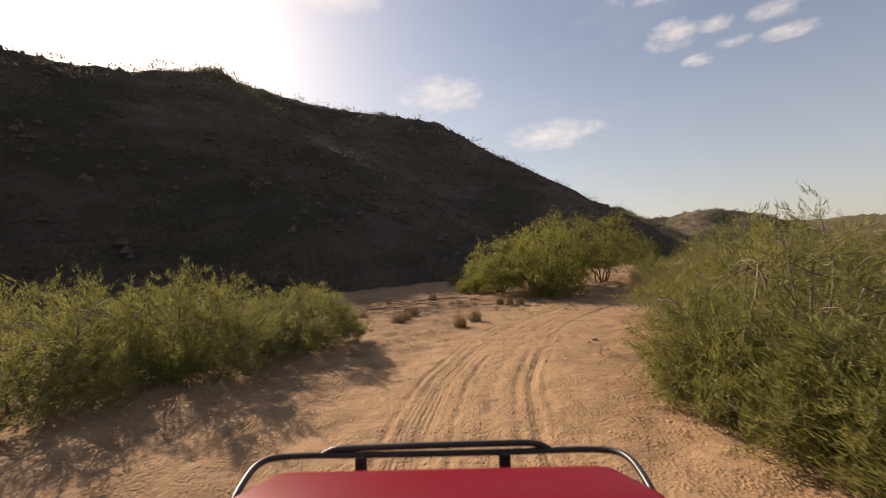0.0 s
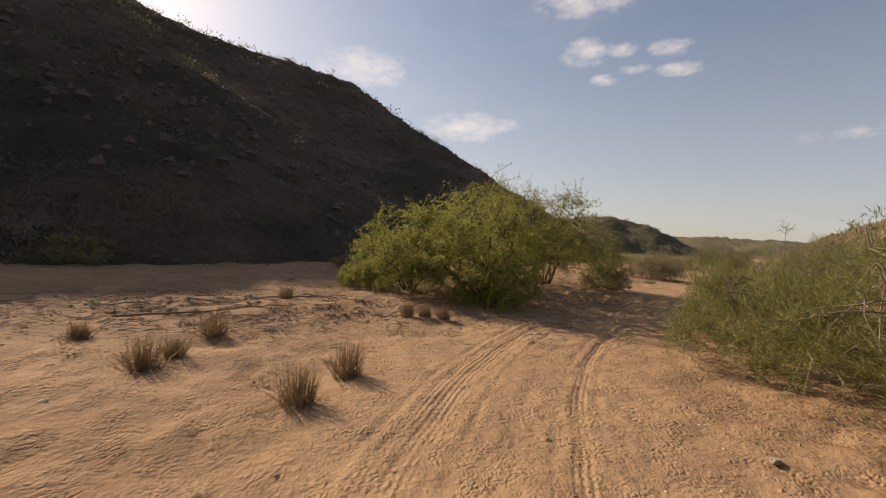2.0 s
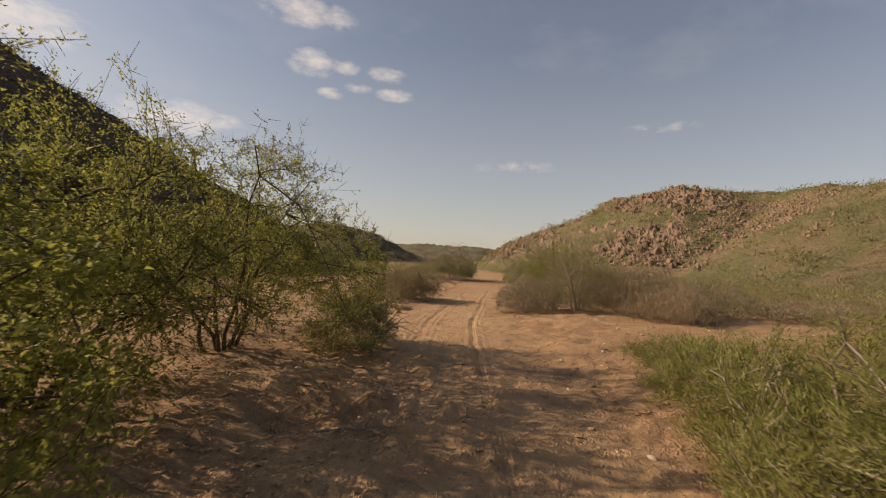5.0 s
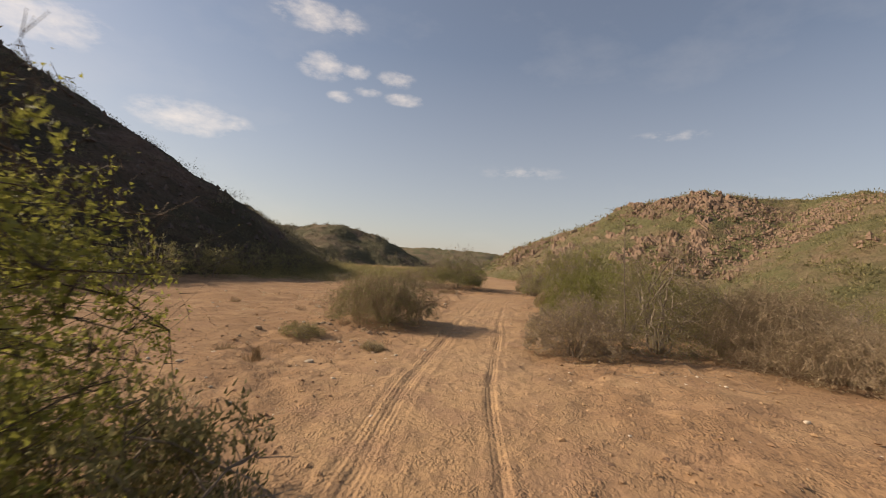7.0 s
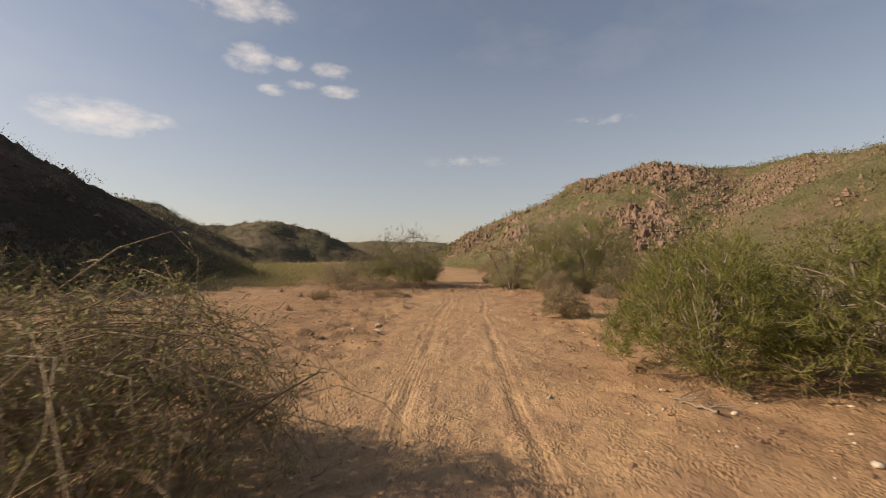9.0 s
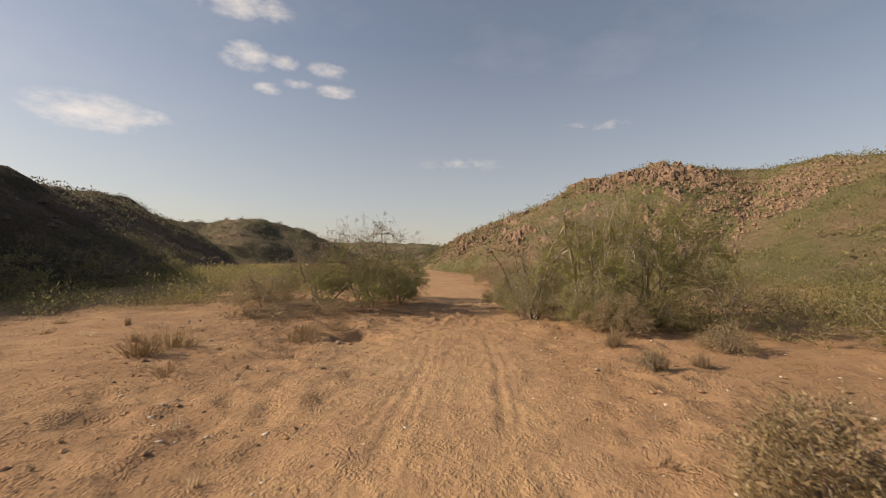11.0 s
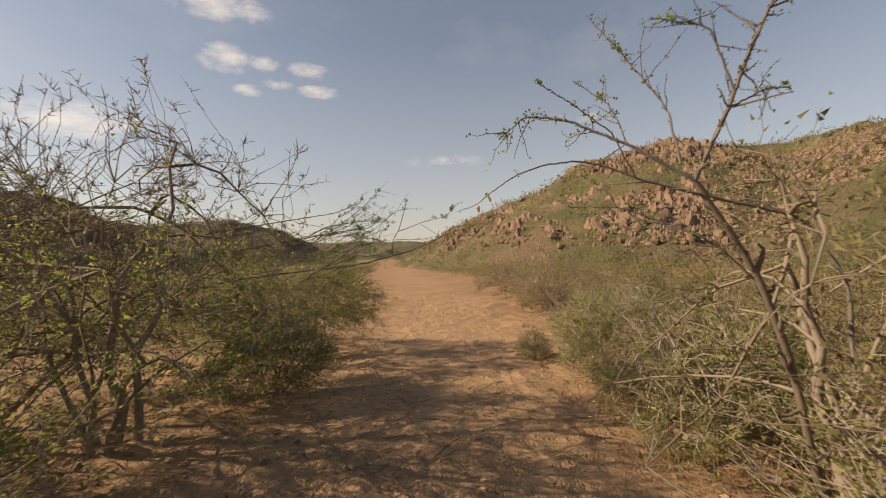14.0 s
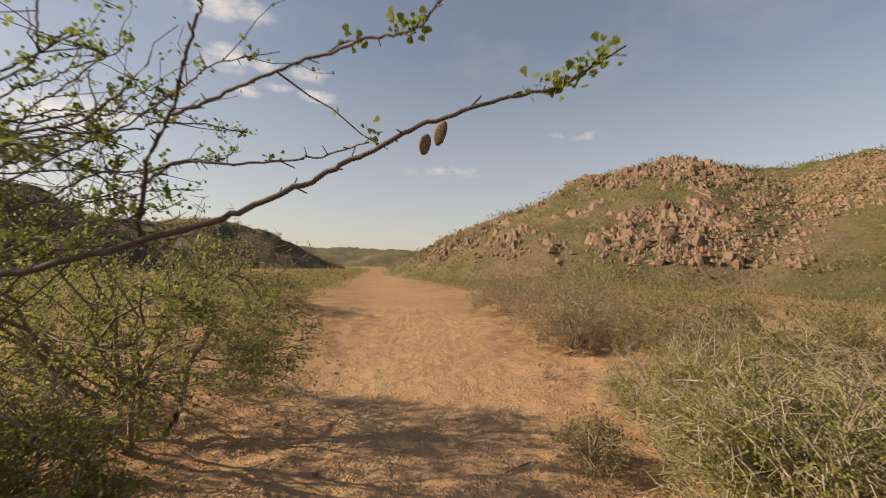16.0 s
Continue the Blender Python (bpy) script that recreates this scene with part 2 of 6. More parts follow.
LEAF_DRY = leaf_material("dry_leaf", (0.175, 0.130, 0.070), (0.315, 0.240, 0.130), (0.45, 0.36, 0.21), 0.48)
LEAF_STRAW = leaf_material("olive_straw_leaf", (0.100, 0.101, 0.036), (0.206, 0.204, 0.076), (0.345, 0.325, 0.140), 0.5)
LEAF_THORN = leaf_material("thorn_leaf", (0.098, 0.112, 0.029), (0.200, 0.224, 0.056), (0.330, 0.345, 0.100), 0.58)
# leaf colour darkened to carry hillside shade where the sun still grazes the slope
LEAF_HILL_SHADE = leaf_material("shaded_hill_scrub_leaf", (0.070, 0.064, 0.038), (0.135, 0.120, 0.070), (0.21, 0.185, 0.11), 0.25)
GRASS_DRY = leaf_material("dry_grass_blade", (0.25, 0.170, 0.105), (0.41, 0.310, 0.195), (0.56, 0.46, 0.32), 0.6)
LEAF_BRIGHT = leaf_material("bright_round_leaf", (0.09, 0.13, 0.025), (0.17, 0.22, 0.045), (0.27, 0.32, 0.08), 0.45)
LEAF_PALE = leaf_material("pale_acacia_leaf", (0.115, 0.125, 0.030), (0.255, 0.258, 0.068), (0.405, 0.395, 0.120), 0.58)
POD_DARK = plain_material("dark_pod", (0.19, 0.125, 0.08), 0.8, 0.0, 0.0, 0.2)
POD_STRAW = plain_material("straw_pod", (0.62, 0.48, 0.27), 0.75, 0.0, 0.0, 0.1)
LITTER = leaf_material("leaf_litter", (0.120, 0.076, 0.046), (0.205, 0.130, 0.080), (0.32, 0.22, 0.14), 0.1)
BARK_DARK = bark_material("dark_bark", (0.050, 0.036, 0.026), (0.150, 0.110, 0.080))
BARK_MID = bark_material("brown_grey_bark", (0.085, 0.064, 0.047), (0.24, 0.19, 0.145))
BARK_PALE = bark_material("pale_bark", (0.20, 0.155, 0.110), (0.44, 0.37, 0.29))
BARK_ASH = bark_material("ash_grey_bark", (0.075, 0.062, 0.055), (0.23, 0.195, 0.175))
BARK_STRAW = bark_material("straw_twig", (0.17, 0.120, 0.075), (0.40, 0.30, 0.195))
BARK_GREY = bark_material("grey_twig", (0.14, 0.108, 0.08), (0.34, 0.27, 0.205))
ROCK_RED = rock_material("red_rock", (0.222, 0.138, 0.090), (0.345, 0.228, 0.148), (0.12, 0.080, 0.058))
ROCK_TAN = rock_material("tan_jointed_rock", (0.235, 0.146, 0.094), (0.375, 0.248, 0.160), (0.12, 0.080, 0.058))
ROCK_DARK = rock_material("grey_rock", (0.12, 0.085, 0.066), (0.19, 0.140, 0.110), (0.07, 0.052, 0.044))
STONE_PALE = rock_material("pale_stone", (0.56, 0.47, 0.36), (0.74, 0.66, 0.55), (0.42, 0.32, 0.22))
STONE_BROWN = rock_material("brown_stone", (0.36, 0.255, 0.170), (0.50, 0.38, 0.265), (0.25, 0.170, 0.115))
EARTH = rock_material("red_earth", (0.24, 0.140, 0.088), (0.33, 0.205, 0.130), (0.17, 0.100, 0.066))
PAINT_RED = plain_material("red_paint", (0.200, 0.004, 0.014), 0.40, 0.0, 0.0, 0.03, 0.12)
METAL_BLACK = plain_material("black_powder_coat", (0.018, 0.017, 0.017), 0.42, 0.0, 0.0, 0.12)
RUBBER = plain_material("tyre_rubber", (0.025, 0.024, 0.023), 0.85, 0.0, 0.0, 0.6)
STEEL = plain_material("steel_rim", (0.42, 0.41, 0.40), 0.4, 0.9, 0.0, 0.3)
DARK_GLASS = plain_material("tinted_glass", (0.02, 0.022, 0.025), 0.05, 0.0, 0.8, 0.05)
LAMP_GLASS = plain_material("lamp_lens", (0.65, 0.66, 0.68), 0.08, 0.0, 0.8, 0.05)

# ---- mesh helpers ----
def vnoise(x, y, seed=0):
    """Smooth value noise on arrays, about -1 to 1."""
    xi, yi = np.floor(x).astype(np.int64), np.floor(y).astype(np.int64)
    fx, fy = x - xi, y - yi
    fx, fy = fx * fx * (3 - 2 * fx), fy * fy * (3 - 2 * fy)

    def h(a, b):
        k = (a * 374761393 + b * 668265263 + seed * 974634777) & 0x7FFFFFFF
        k = ((k ^ (k >> 13)) * 1274126177) & 0x7FFFFFFF
        return ((k ^ (k >> 16)) & 0xFFFF) / 32767.5 - 1

    a = h(xi, yi) * (1 - fx) + h(xi + 1, yi) * fx
    b = h(xi, yi + 1) * (1 - fx) + h(xi + 1, yi + 1) * fx
    return a * (1 - fy) + b * fy


def fbm(x, y, octaves=4, seed=0, gain=0.5):
    out, amp = np.zeros_like(x, dtype=float), 1.0
    for k in range(octaves):
        out += amp * vnoise(x * 2 ** k + 17.3 * k, y * 2 ** k - 9.1 * k, seed + k)
        amp *= gain
    return out


def raw_mesh(name, verts, quads=None, tris=None, smooth=False):
    """A mesh from arrays of corners and faces."""
    me = bpy.data.meshes.new(name)
    verts = np.asarray(verts, dtype=np.float32)
    loops, starts, totals = [], [], []
    at = 0
    for faces, n in ((quads, 4), (tris, 3)):
        if faces is not None and len(faces):
            faces = np.asarray(faces, dtype=np.int32)
            loops.append(faces.ravel())
            starts.append(at + n * np.arange(len(faces), dtype=np.int32))
            totals.append(np.full(len(faces), n, dtype=np.int32))
            at += n * len(faces)
    loops, starts, totals = np.concatenate(loops), np.concatenate(starts), np.concatenate(totals)
    me.vertices.add(len(verts))
    me.vertices.foreach_set("co", verts.ravel())
    me.loops.add(len(loops))
    me.loops.foreach_set("vertex_index", loops)
    me.polygons.add(len(starts))
    me.polygons.foreach_set("loop_start", starts)
    me.polygons.foreach_set("loop_total", totals)
    if smooth:
        me.polygons.foreach_set("use_smooth", np.ones(len(starts), dtype=bool))
    me.update(calc_edges=True)
    return me


def mesh_part(name, me, mat, parent, label=""):
    ob = new(name, me)
    if not me.materials:
        me.materials.append(mat)
    ob.parent = parent
    return tagged(ob, label)


def part(name, bm, mat, parent, label="", smooth=False):
    me = bpy.data.meshes.new(name)
    bm.to_mesh(me)
    bm.free()
    if smooth:
        for p in me.polygons:
            p.use_smooth = True
    return mesh_part(name, me, mat, parent, label)


def grid_faces(nx, ny):
    i = np.arange((nx - 1) * (ny - 1))
    a = (i // (nx - 1)) * nx + i % (nx - 1)
    return np.stack([a, a + 1, a + nx + 1, a + nx], 1)


# ---- the track and the ground ----
TRACK = np.array([(-1.2, -60.0), (-0.5, -20.0)] + [(r[1], r[2]) for r in ROWS] + [(50.0, 50.4), (58.0, 56.2), (68.0, 65.0), (90.0, 86.0), (150.0, 140.0)])


def smooth_track():
    seg = np.diff(TRACK, axis=0)
    s = np.concatenate([[0], np.cumsum(np.hypot(seg[:, 0], seg[:, 1]))])
    t = np.arange(0, s[-1], 0.6)
    q = np.stack([np.interp(t, s, TRACK[:, 0]), np.interp(t, s, TRACK[:, 1])], 1)
    for _ in range(6):
        q[1:-1] = (q[:-2] + 2 * q[1:-1] + q[2:]) / 4
    return q


LINE = smooth_track()


def across(x, y):
    """Signed distance from the track's middle (right is plus) and the way along it."""
    best, side, along = np.full(x.shape, 1e9), np.zeros(x.shape), np.zeros(x.shape)
    for i in range(0, len(LINE) - 1):
        a, b = LINE[i], LINE[i + 1]
        d = b - a
        ln = math.hypot(*d)
        near = (np.abs(x - a[0]) < 9) & (np.abs(y - a[1]) < 9)
        if not near.any():
            continue
        px, py = x[near] - a[0], y[near] - a[1]
        u = np.clip((px * d[0] + py * d[1]) / ln ** 2, 0, 1)
        dx, dy = px - u * d[0], py - u * d[1]
        dist = np.hypot(dx, dy)
        sg = np.where(px * d[1] - py * d[0] > 0, 1.0, -1.0)
        bb, ss, aa = best[near], side[near], along[near]
        m = dist < bb
        bb[m], ss[m], aa[m] = dist[m], (sg * dist)[m], ((i + u) * 0.6)[m]
        best[near], side[near], along[near] = bb, ss, aa
    side[best > 1e8] = 50.0
    return side, along


def bell(d, w):
    return np.exp(-(d / w) ** 2)


HOLLOWS = [(36.0, 46.6, 0.35, 0.10), (35.2, 44.9, 0.28, 0.09), (16.6, 32.6, 0.4, 0.10), (37.0, 47.9, 0.5, 0.10), (31.0, 43.0, 0.35, 0.09), (27.3, 38.0, 0.3, 0.08), (37.6, 45.2, 0.66, 0.33), (29.3, 39.8, 0.7, 0.16), (9.4, 23.4, 0.7, 0.18), (38.6, 47.0, 0.5, 0.12)]


CHURN = [(8.6, 21.2, 3.0), (11.5, 24.0, 2.2), (42.6, 46.4, 2.6), (-2.6, 19.0, 1.8), (0.8, 19.4, 1.6)]


def ground_height(x, y):
    x, y = np.asarray(x, float), np.asarray(y, float)
    near = (np.abs(x - 26) < 60) & (np.abs(y - 26) < 60)
    z = 0.9 * fbm(x * 0.012, y * 0.012, 3, 5) * np.clip((np.hypot(x - 24, y - 26) - 60) / 60, 0, 1)
    if near.any():
        xn, yn = x[near], y[near]
        d, s = across(xn, yn)
        wander = 0.16 * vnoise(s * 0.16, s * 0 + 3.0, 3) + 0.03 * vnoise(s * 0.9, s * 0 + 5.0, 4)
        off = np.clip((np.abs(d) - 1.1) / 1.6, 0, 1)
        h = 0.050 * fbm(xn * 0.35, yn * 0.35, 3, 11) * (0.35 + off) + 0.032 * fbm(xn * 1.7, yn * 1.7, 3, 21) * (0.35 + 0.9 * off) + 0.010 * fbm(xn * 6.5, yn * 6.5, 2, 31) + (0.30 + off) * (0.045 * np.clip(fbm(xn * 4.3, yn * 4.3, 2, 61) - 0.20, 0, 1) + 0.034 * np.clip(vnoise(xn * 8.5, yn * 8.5, 63) - 0.30, 0, 1) - 0.085 * np.clip(vnoise(xn * 3.3, yn * 3.3, 67) - 0.30, 0, 1) - 0.050 * np.clip(vnoise(xn * 5.2, yn * 5.2, 69) - 0.30, 0, 1))
        h += churned(xn, yn) * (0.11 * np.clip(vnoise(xn * 3.4, yn * 3.4, 81) - 0.10, 0, 1) + 0.07 * np.clip(vnoise(xn * 5.6, yn * 5.6, 83), 0, 1) - 0.05)
        fresh = np.clip((126 - s) / 16, 0.3, 1)      # the ruts fade out past the narrow
        soft = fresh * np.clip(0.62 + 0.55 * vnoise(s * 0.45, s * 0 + 8.0, 9) + 0.35 * vnoise(xn * 2.2, yn * 2.2, 19), 0.05, 1.3)
        for c, deep, w in ((-0.78, 0.045, 0.12), (0.74, 0.044, 0.09), (-0.55, 0.022, 0.05), (-1.02, 0.026, 0.06), (0.95, 0.022, 0.05), (0.50, 0.018, 0.06), (0.1, 0.012, 0.10), (-0.66, 0.024, 0.04), (-1.22, 0.022, 0.05), (-0.36, 0.016, 0.04)):
            e = d - c - wander
            deep = deep * (0.72 if c in (-0.78, 0.74, -1.02, 0.95, -0.55) else np.clip((94 - s) / 8, 0.1, 1))
            h -= deep * soft * bell(e, w)
            h += 0.28 * deep * soft * (bell(e - 2.0 * w, w) + bell(e + 2.0 * w, w))
        h += 0.010 * soft * np.sin(s * 52.0) * bell(d - 0.74 - wander, 0.09) + 0.008 * soft * np.sin(s * 52.0 + 1.5) * bell(d + 0.66 - wander, 0.12)
        h += 0.22 * np.clip((np.abs(d) - 2.2) / 3.0, 0, 1) * (0.6 + 0.5 * vnoise(xn * 0.12, yn * 0.12, 41))
        for hx, hy, r, deep in HOLLOWS:
            q = np.hypot(xn - hx, yn - hy)
            q = q * (1 + 0.25 * vnoise(xn * 2.3, yn * 2.3, 56))
            h -= deep * np.exp(-(q / r) ** 4)
            h += 0.12 * deep * bell(q - 1.5 * r, 0.5 * r) * (1 + vnoise(xn * 3, yn * 3, 55))
        fade = np.clip((60 - np.maximum(np.abs(xn - 26), np.abs(yn - 26))) / 12, 0, 1)
        z[near] += h * fade
    return z


def verge(x, y):
    """0 on the driven sand, 1 on the reddish crumbly earth beside it and where it is churned up."""
    d, _ = across(x, y)
    side = np.clip((np.abs(d + 0.3) - 1.5 - 0.5 * vnoise(x * 0.5, y * 0.5, 71)) / 1.3, 0, 1)
    return np.maximum(side, np.clip(0.75 * churned(x, y), 0, 1))


def churned(x, y):
    return sum(np.exp(-(np.hypot(x - cx, y - cy) / r) ** 4) for cx, cy, r in CHURN)


def gz(x, y):
    return float(ground_height(np.array([x]), np.array([y]))[0])


def axis(lo, hi, step, far):
    fine = np.arange(lo, hi + step / 2, step)
    out, d, k = [], step, lo
    tail = []
    while k > -far:
        d *= 1.22
        k -= d
        tail.append(k)
    head, d, k = [], step, hi
    while k < far:
        d *= 1.22
        k += d
        head.append(k)
    return np.concatenate([tail[::-1], fine, head])


def make_ground():
    xs, ys = axis(-9.0, 58.0, 0.46, 2600.0), axis(2.0, 60.0, 0.46, 2600.0)
    X, Y = np.meshgrid(xs, ys)
    x, y = X.ravel(), Y.ravel()
    Z = ground_height(x, y)
    near = (np.abs(x - 26) < 42) & (np.abs(y - 26) < 42)
    d, s = across(x[near], y[near])
    Z[near] -= 0.14 * np.clip((5.4 - np.abs(d)) / 0.40, 0, 1) * (s > 62.0) * (s < 149.0)
    me = raw_mesh("ground", np.stack([x, y, Z], 1), grid_faces(len(xs), len(ys)), smooth=True)
    me.materials.append(SAND)
    me.attributes.new("verge", "FLOAT", "POINT").data.foreach_set("value", verge(x, y).astype(np.float32))
    tagged(new("ground", me), "pale orange desert sand with stones and litter", "ground", kind="structure")


def make_track():
    """The driven strip, finer than the rest of the sand."""
    n = int((149.5 - 61.5) / 0.15)
    s = 61.5 + 0.15 * np.arange(n)
    k = np.clip(s / 0.6, 0, len(LINE) - 2)
    i = k.astype(int)
    f = (k - i)[:, None]
    c = LINE[i] * (1 - f) + LINE[i + 1] * f
    t = np.gradient(c, axis=0)
    for _ in range(12):
        t[1:-1] = (t[:-2] + 2 * t[1:-1] + t[2:]) / 4
    t /= np.linalg.norm(t, axis=1, keepdims=True)
    wing = np.concatenate([np.arange(1.46, 3.6, 0.13), np.arange(3.6, 6.01, 0.16)])
    off = np.concatenate([-wing[::-1], np.arange(-1.36, 1.361, 0.04), wing])
    X = c[:, 0, None] + t[:, 1, None] * off
    Y = c[:, 1, None] - t[:, 0, None] * off
    Z = ground_height(X.ravel(), Y.ravel()).reshape(X.shape) + 0.004
    Z -= 0.05 * (np.clip((np.abs(off) - 5.1) / 0.9, 0, 1) ** 1.5)[None]
    Z[:4] -= 0.06
    Z[-4:] -= 0.06
    D = np.broadcast_to(off, X.shape).ravel()
    S = np.broadcast_to(s[:, None], X.shape).ravel()
    wander = 0.16 * vnoise(S * 0.16, S * 0 + 3.0, 3) + 0.03 * vnoise(S * 0.9, S * 0 + 5.0, 4)
    tread = (np.clip((0.24 - np.abs(D + 0.84 - wander)) / 0.04, 0, 1) + np.clip((0.13 - np.abs(D - 0.74 - wander)) / 0.03, 0, 1)) * np.clip((114 - S) / 14, 0.12, 1)
    me = raw_mesh("road", np.stack([X.ravel(), Y.ravel(), Z.ravel()], 1), grid_faces(len(off), n)[:, ::-1], smooth=True)
    me.materials.append(SAND)
    for key, values in (("lane", D - wander), ("along", S), ("tread", tread), ("verge", verge(X.ravel(), Y.ravel()))):
        me.attributes.new(key, "FLOAT", "POINT").data.foreach_set("value", values.astype(np.float32))
    tagged(new("road", me), "sandy vehicle track with tyre ruts and trampled verges", "track", kind="structure")


make_ground()
make_track()


# ---- hills ----
def ridge_height(x, y, ridge, slope, seed, rough):
    h = np.full(x.shape, -50.0)
    for (ax, ay, ah), (bx, by, bh) in zip(ridge[:-1], ridge[1:]):
        dx, dy = bx - ax, by - ay
        u = np.clip(((x - ax) * dx + (y - ay) * dy) / (dx * dx + dy * dy), 0, 1)
        dist = np.hypot(x - ax - u * dx, y - ay - u * dy)
        top = ah + u * (bh - ah)
        h = np.maximum(h, top - slope * (np.sqrt(dist ** 2 + 16.0) - 4.0))
    wide = np.clip(h / 6 + 0.4, 0, 1)
    h = h + wide * (rough * 1.6 * fbm(x * 0.045, y * 0.045, 3, seed) + rough * 0.55 * fbm(x * 0.22, y * 0.22, 3, seed + 7))
    h = h + wide * rough * 0.30 * fbm(x * 0.9, y * 0.9, 2, seed + 23)
    ledge = rough * 0.9
    h = h + wide * 0.35 * ledge * np.abs(fbm(x * 0.5 + h * 0.22, y * 0.5, 3, seed + 13))
    return h


def hill(name, ridge, slope, box, step, seed, rough, mat, label):
    xs, ys = np.arange(box[0], box[2], step), np.arange(box[1], box[3], step)
    X, Y = np.meshgrid(xs, ys)
    Z = ridge_height(X.ravel(), Y.ravel(), ridge, slope, seed, rough)
    Z = np.maximum(Z, -6.0)
    F = grid_faces(len(xs), len(ys))
    keep = (Z[F] > -1.5).any(axis=1)
    me = raw_mesh(name, np.stack([X.ravel(), Y.ravel(), Z], 1), F[keep], smooth=True)
    me.materials.append(mat)
    ob = tagged(new(name, me), label, "hill", kind="structure")
    return ob


LEFT_RIDGE = [(-190, -20, 30), (-120, 25, 31), (-60, 54, 29.5), (-42, 74, 34.8), (-55, 111, 49), (-4, 120, 38), (11, 99, 23.6), (41, 120, 13.4), (73, 185.5, 18.3), (85, 199, 12)]
RIGHT_RIDGE = [(150, 122, 2), (155.5, 98, 16.5), (164.5, 74, 28), (162, 62, 29.5), (195, 35, 31), (120, 3, 21.5), (165, -40, 31), (150, -110, 28)]
MID_RIDGE = [(95.6, 245.5, 18), (121.7, 232.6, 16.8), (134.2, 217.5, 18.4), (148, 206.8, 15), (170, 189, 2.5)]
FAR_RIDGE = [(200, 640, 30), (330, 590, 27), (430, 520, 24.5), (515, 451, 26), (640, 423, 21), (800, 300, 46)]
BACK_RIDGE = [(-300, -150, 40), (-60, -260, 34), (160, -260, 38), (420, -160, 45)]
hill_left = hill("hill_left", LEFT_RIDGE, 0.64, (-230, -60, 130, 250), 1.0, 3, 1.0, HILL_SHADE, "steep scrub-covered hillside of stony earth, coloured darker for its shade")
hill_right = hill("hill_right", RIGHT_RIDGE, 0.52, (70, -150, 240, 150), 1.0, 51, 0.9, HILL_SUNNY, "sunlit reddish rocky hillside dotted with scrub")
hill("hill_middle", MID_RIDGE, 0.55, (40, 150, 230, 300), 1.6, 77, 1.0, HILL_MID, "low scrubby hill ending in a rocky bluff")
hill_far = hill("hill_far", FAR_RIDGE, 0.30, (50, 200, 1000, 780), 7.0, 91, 1.6, HILL_FAR, "long low hazy hill closing the valley")
hill_back = hill("hill_back", BACK_RIDGE, 0.34, (-420, -400, 560, -40), 6.0, 95, 1.6, HILL_FAR, "scrubby desert hill behind the track's start")


def joint_cells(x, y, seed):
    """Random value of the nearest of scattered points, and the gap to the second nearest."""
    tab = np.random.default_rng(seed).uniform(0, 1, (64, 64, 3))
    i0, j0 = np.floor(x).astype(int), np.floor(y).astype(int)
    f1, f2, val = np.full(x.shape, 9.0), np.full(x.shape, 9.0), np.zeros(x.shape)
    for di in (-1, 0, 1):
        for dj in (-1, 0, 1):
            c = tab[(i0 + di) % 64, (j0 + dj) % 64]
            d = np.hypot(i0 + di + c[..., 0] - x, j0 + dj + c[..., 1] - y)
            nearer = d < f1
            f2 = np.where(nearer, f1, np.minimum(f2, d))
            val = np.where(nearer, c[..., 2], val)
            f1 = np.where(nearer, d, f1)
    return val, f2 - f1


def outcrop(h_of, mask_of, box, step, seed, tall, mat, label):
    """Jointed ledges standing out of a hillside."""
    xs, ys = np.arange(box[0], box[2], step), np.arange(box[1], box[3], step)
    X, Y = np.meshgrid(xs, ys)
    x, y = X.ravel(), Y.ravel()
    rg = np.random.default_rng(seed)
    h = h_of(x, y)
    w = fbm(x * 0.10, y * 0.10, 3, seed) + 0.45 * fbm(x * 0.4, y * 0.4, 2, seed + 2)
    mask = np.clip(3.0 * (w + 0.22), 0, 1) * mask_of(x, y, h)
    u, v = 0.8 * x + 0.6 * y, -0.6 * x + 0.8 * y
    v1, g1 = joint_cells(u / 4.4 + 0.2 * vnoise(x * 0.3, y * 0.3, 4), v / 2.3, seed + 3)
    v2, g2 = joint_cells(u / 1.7, v / 1.1, seed + 4)
    z = h - 0.45 + tall * mask * (1.75 * v1 + 0.8 * v2 - 0.35 - 0.9 * (g1 < 0.08) - 0.45 * (g2 < 0.10)) + 0.09 * rg.normal(size=x.shape) * mask
    F = grid_faces(len(xs), len(ys))
    keep = (mask[F] > 0.02).any(axis=1)
    me = raw_mesh("rock_outcrop", np.stack([x, y, z], 1), F[keep])
    me.shade_flat()
    me.materials.append(mat)
    tagged(new("rock_outcrop", me), label, "rock", kind="structure")


def shoulder(x, y, h):
    rise = (y - 46) / (x - 40)
    return np.clip((rise + 0.14) / 0.22, 0, 1) * np.clip((h - 4.0) / 3.0, 0, 1) * np.clip((0.70 - rise) / 0.05, 0, 1)


outcrop(lambda x, y: ridge_height(x, y, RIGHT_RIDGE, 0.52, 51, 0.9), shoulder, (104, 24, 172, 123), 0.5, 7, 0.78, ROCK_TAN, "tan jointed rock ledges on the sunlit hillside")


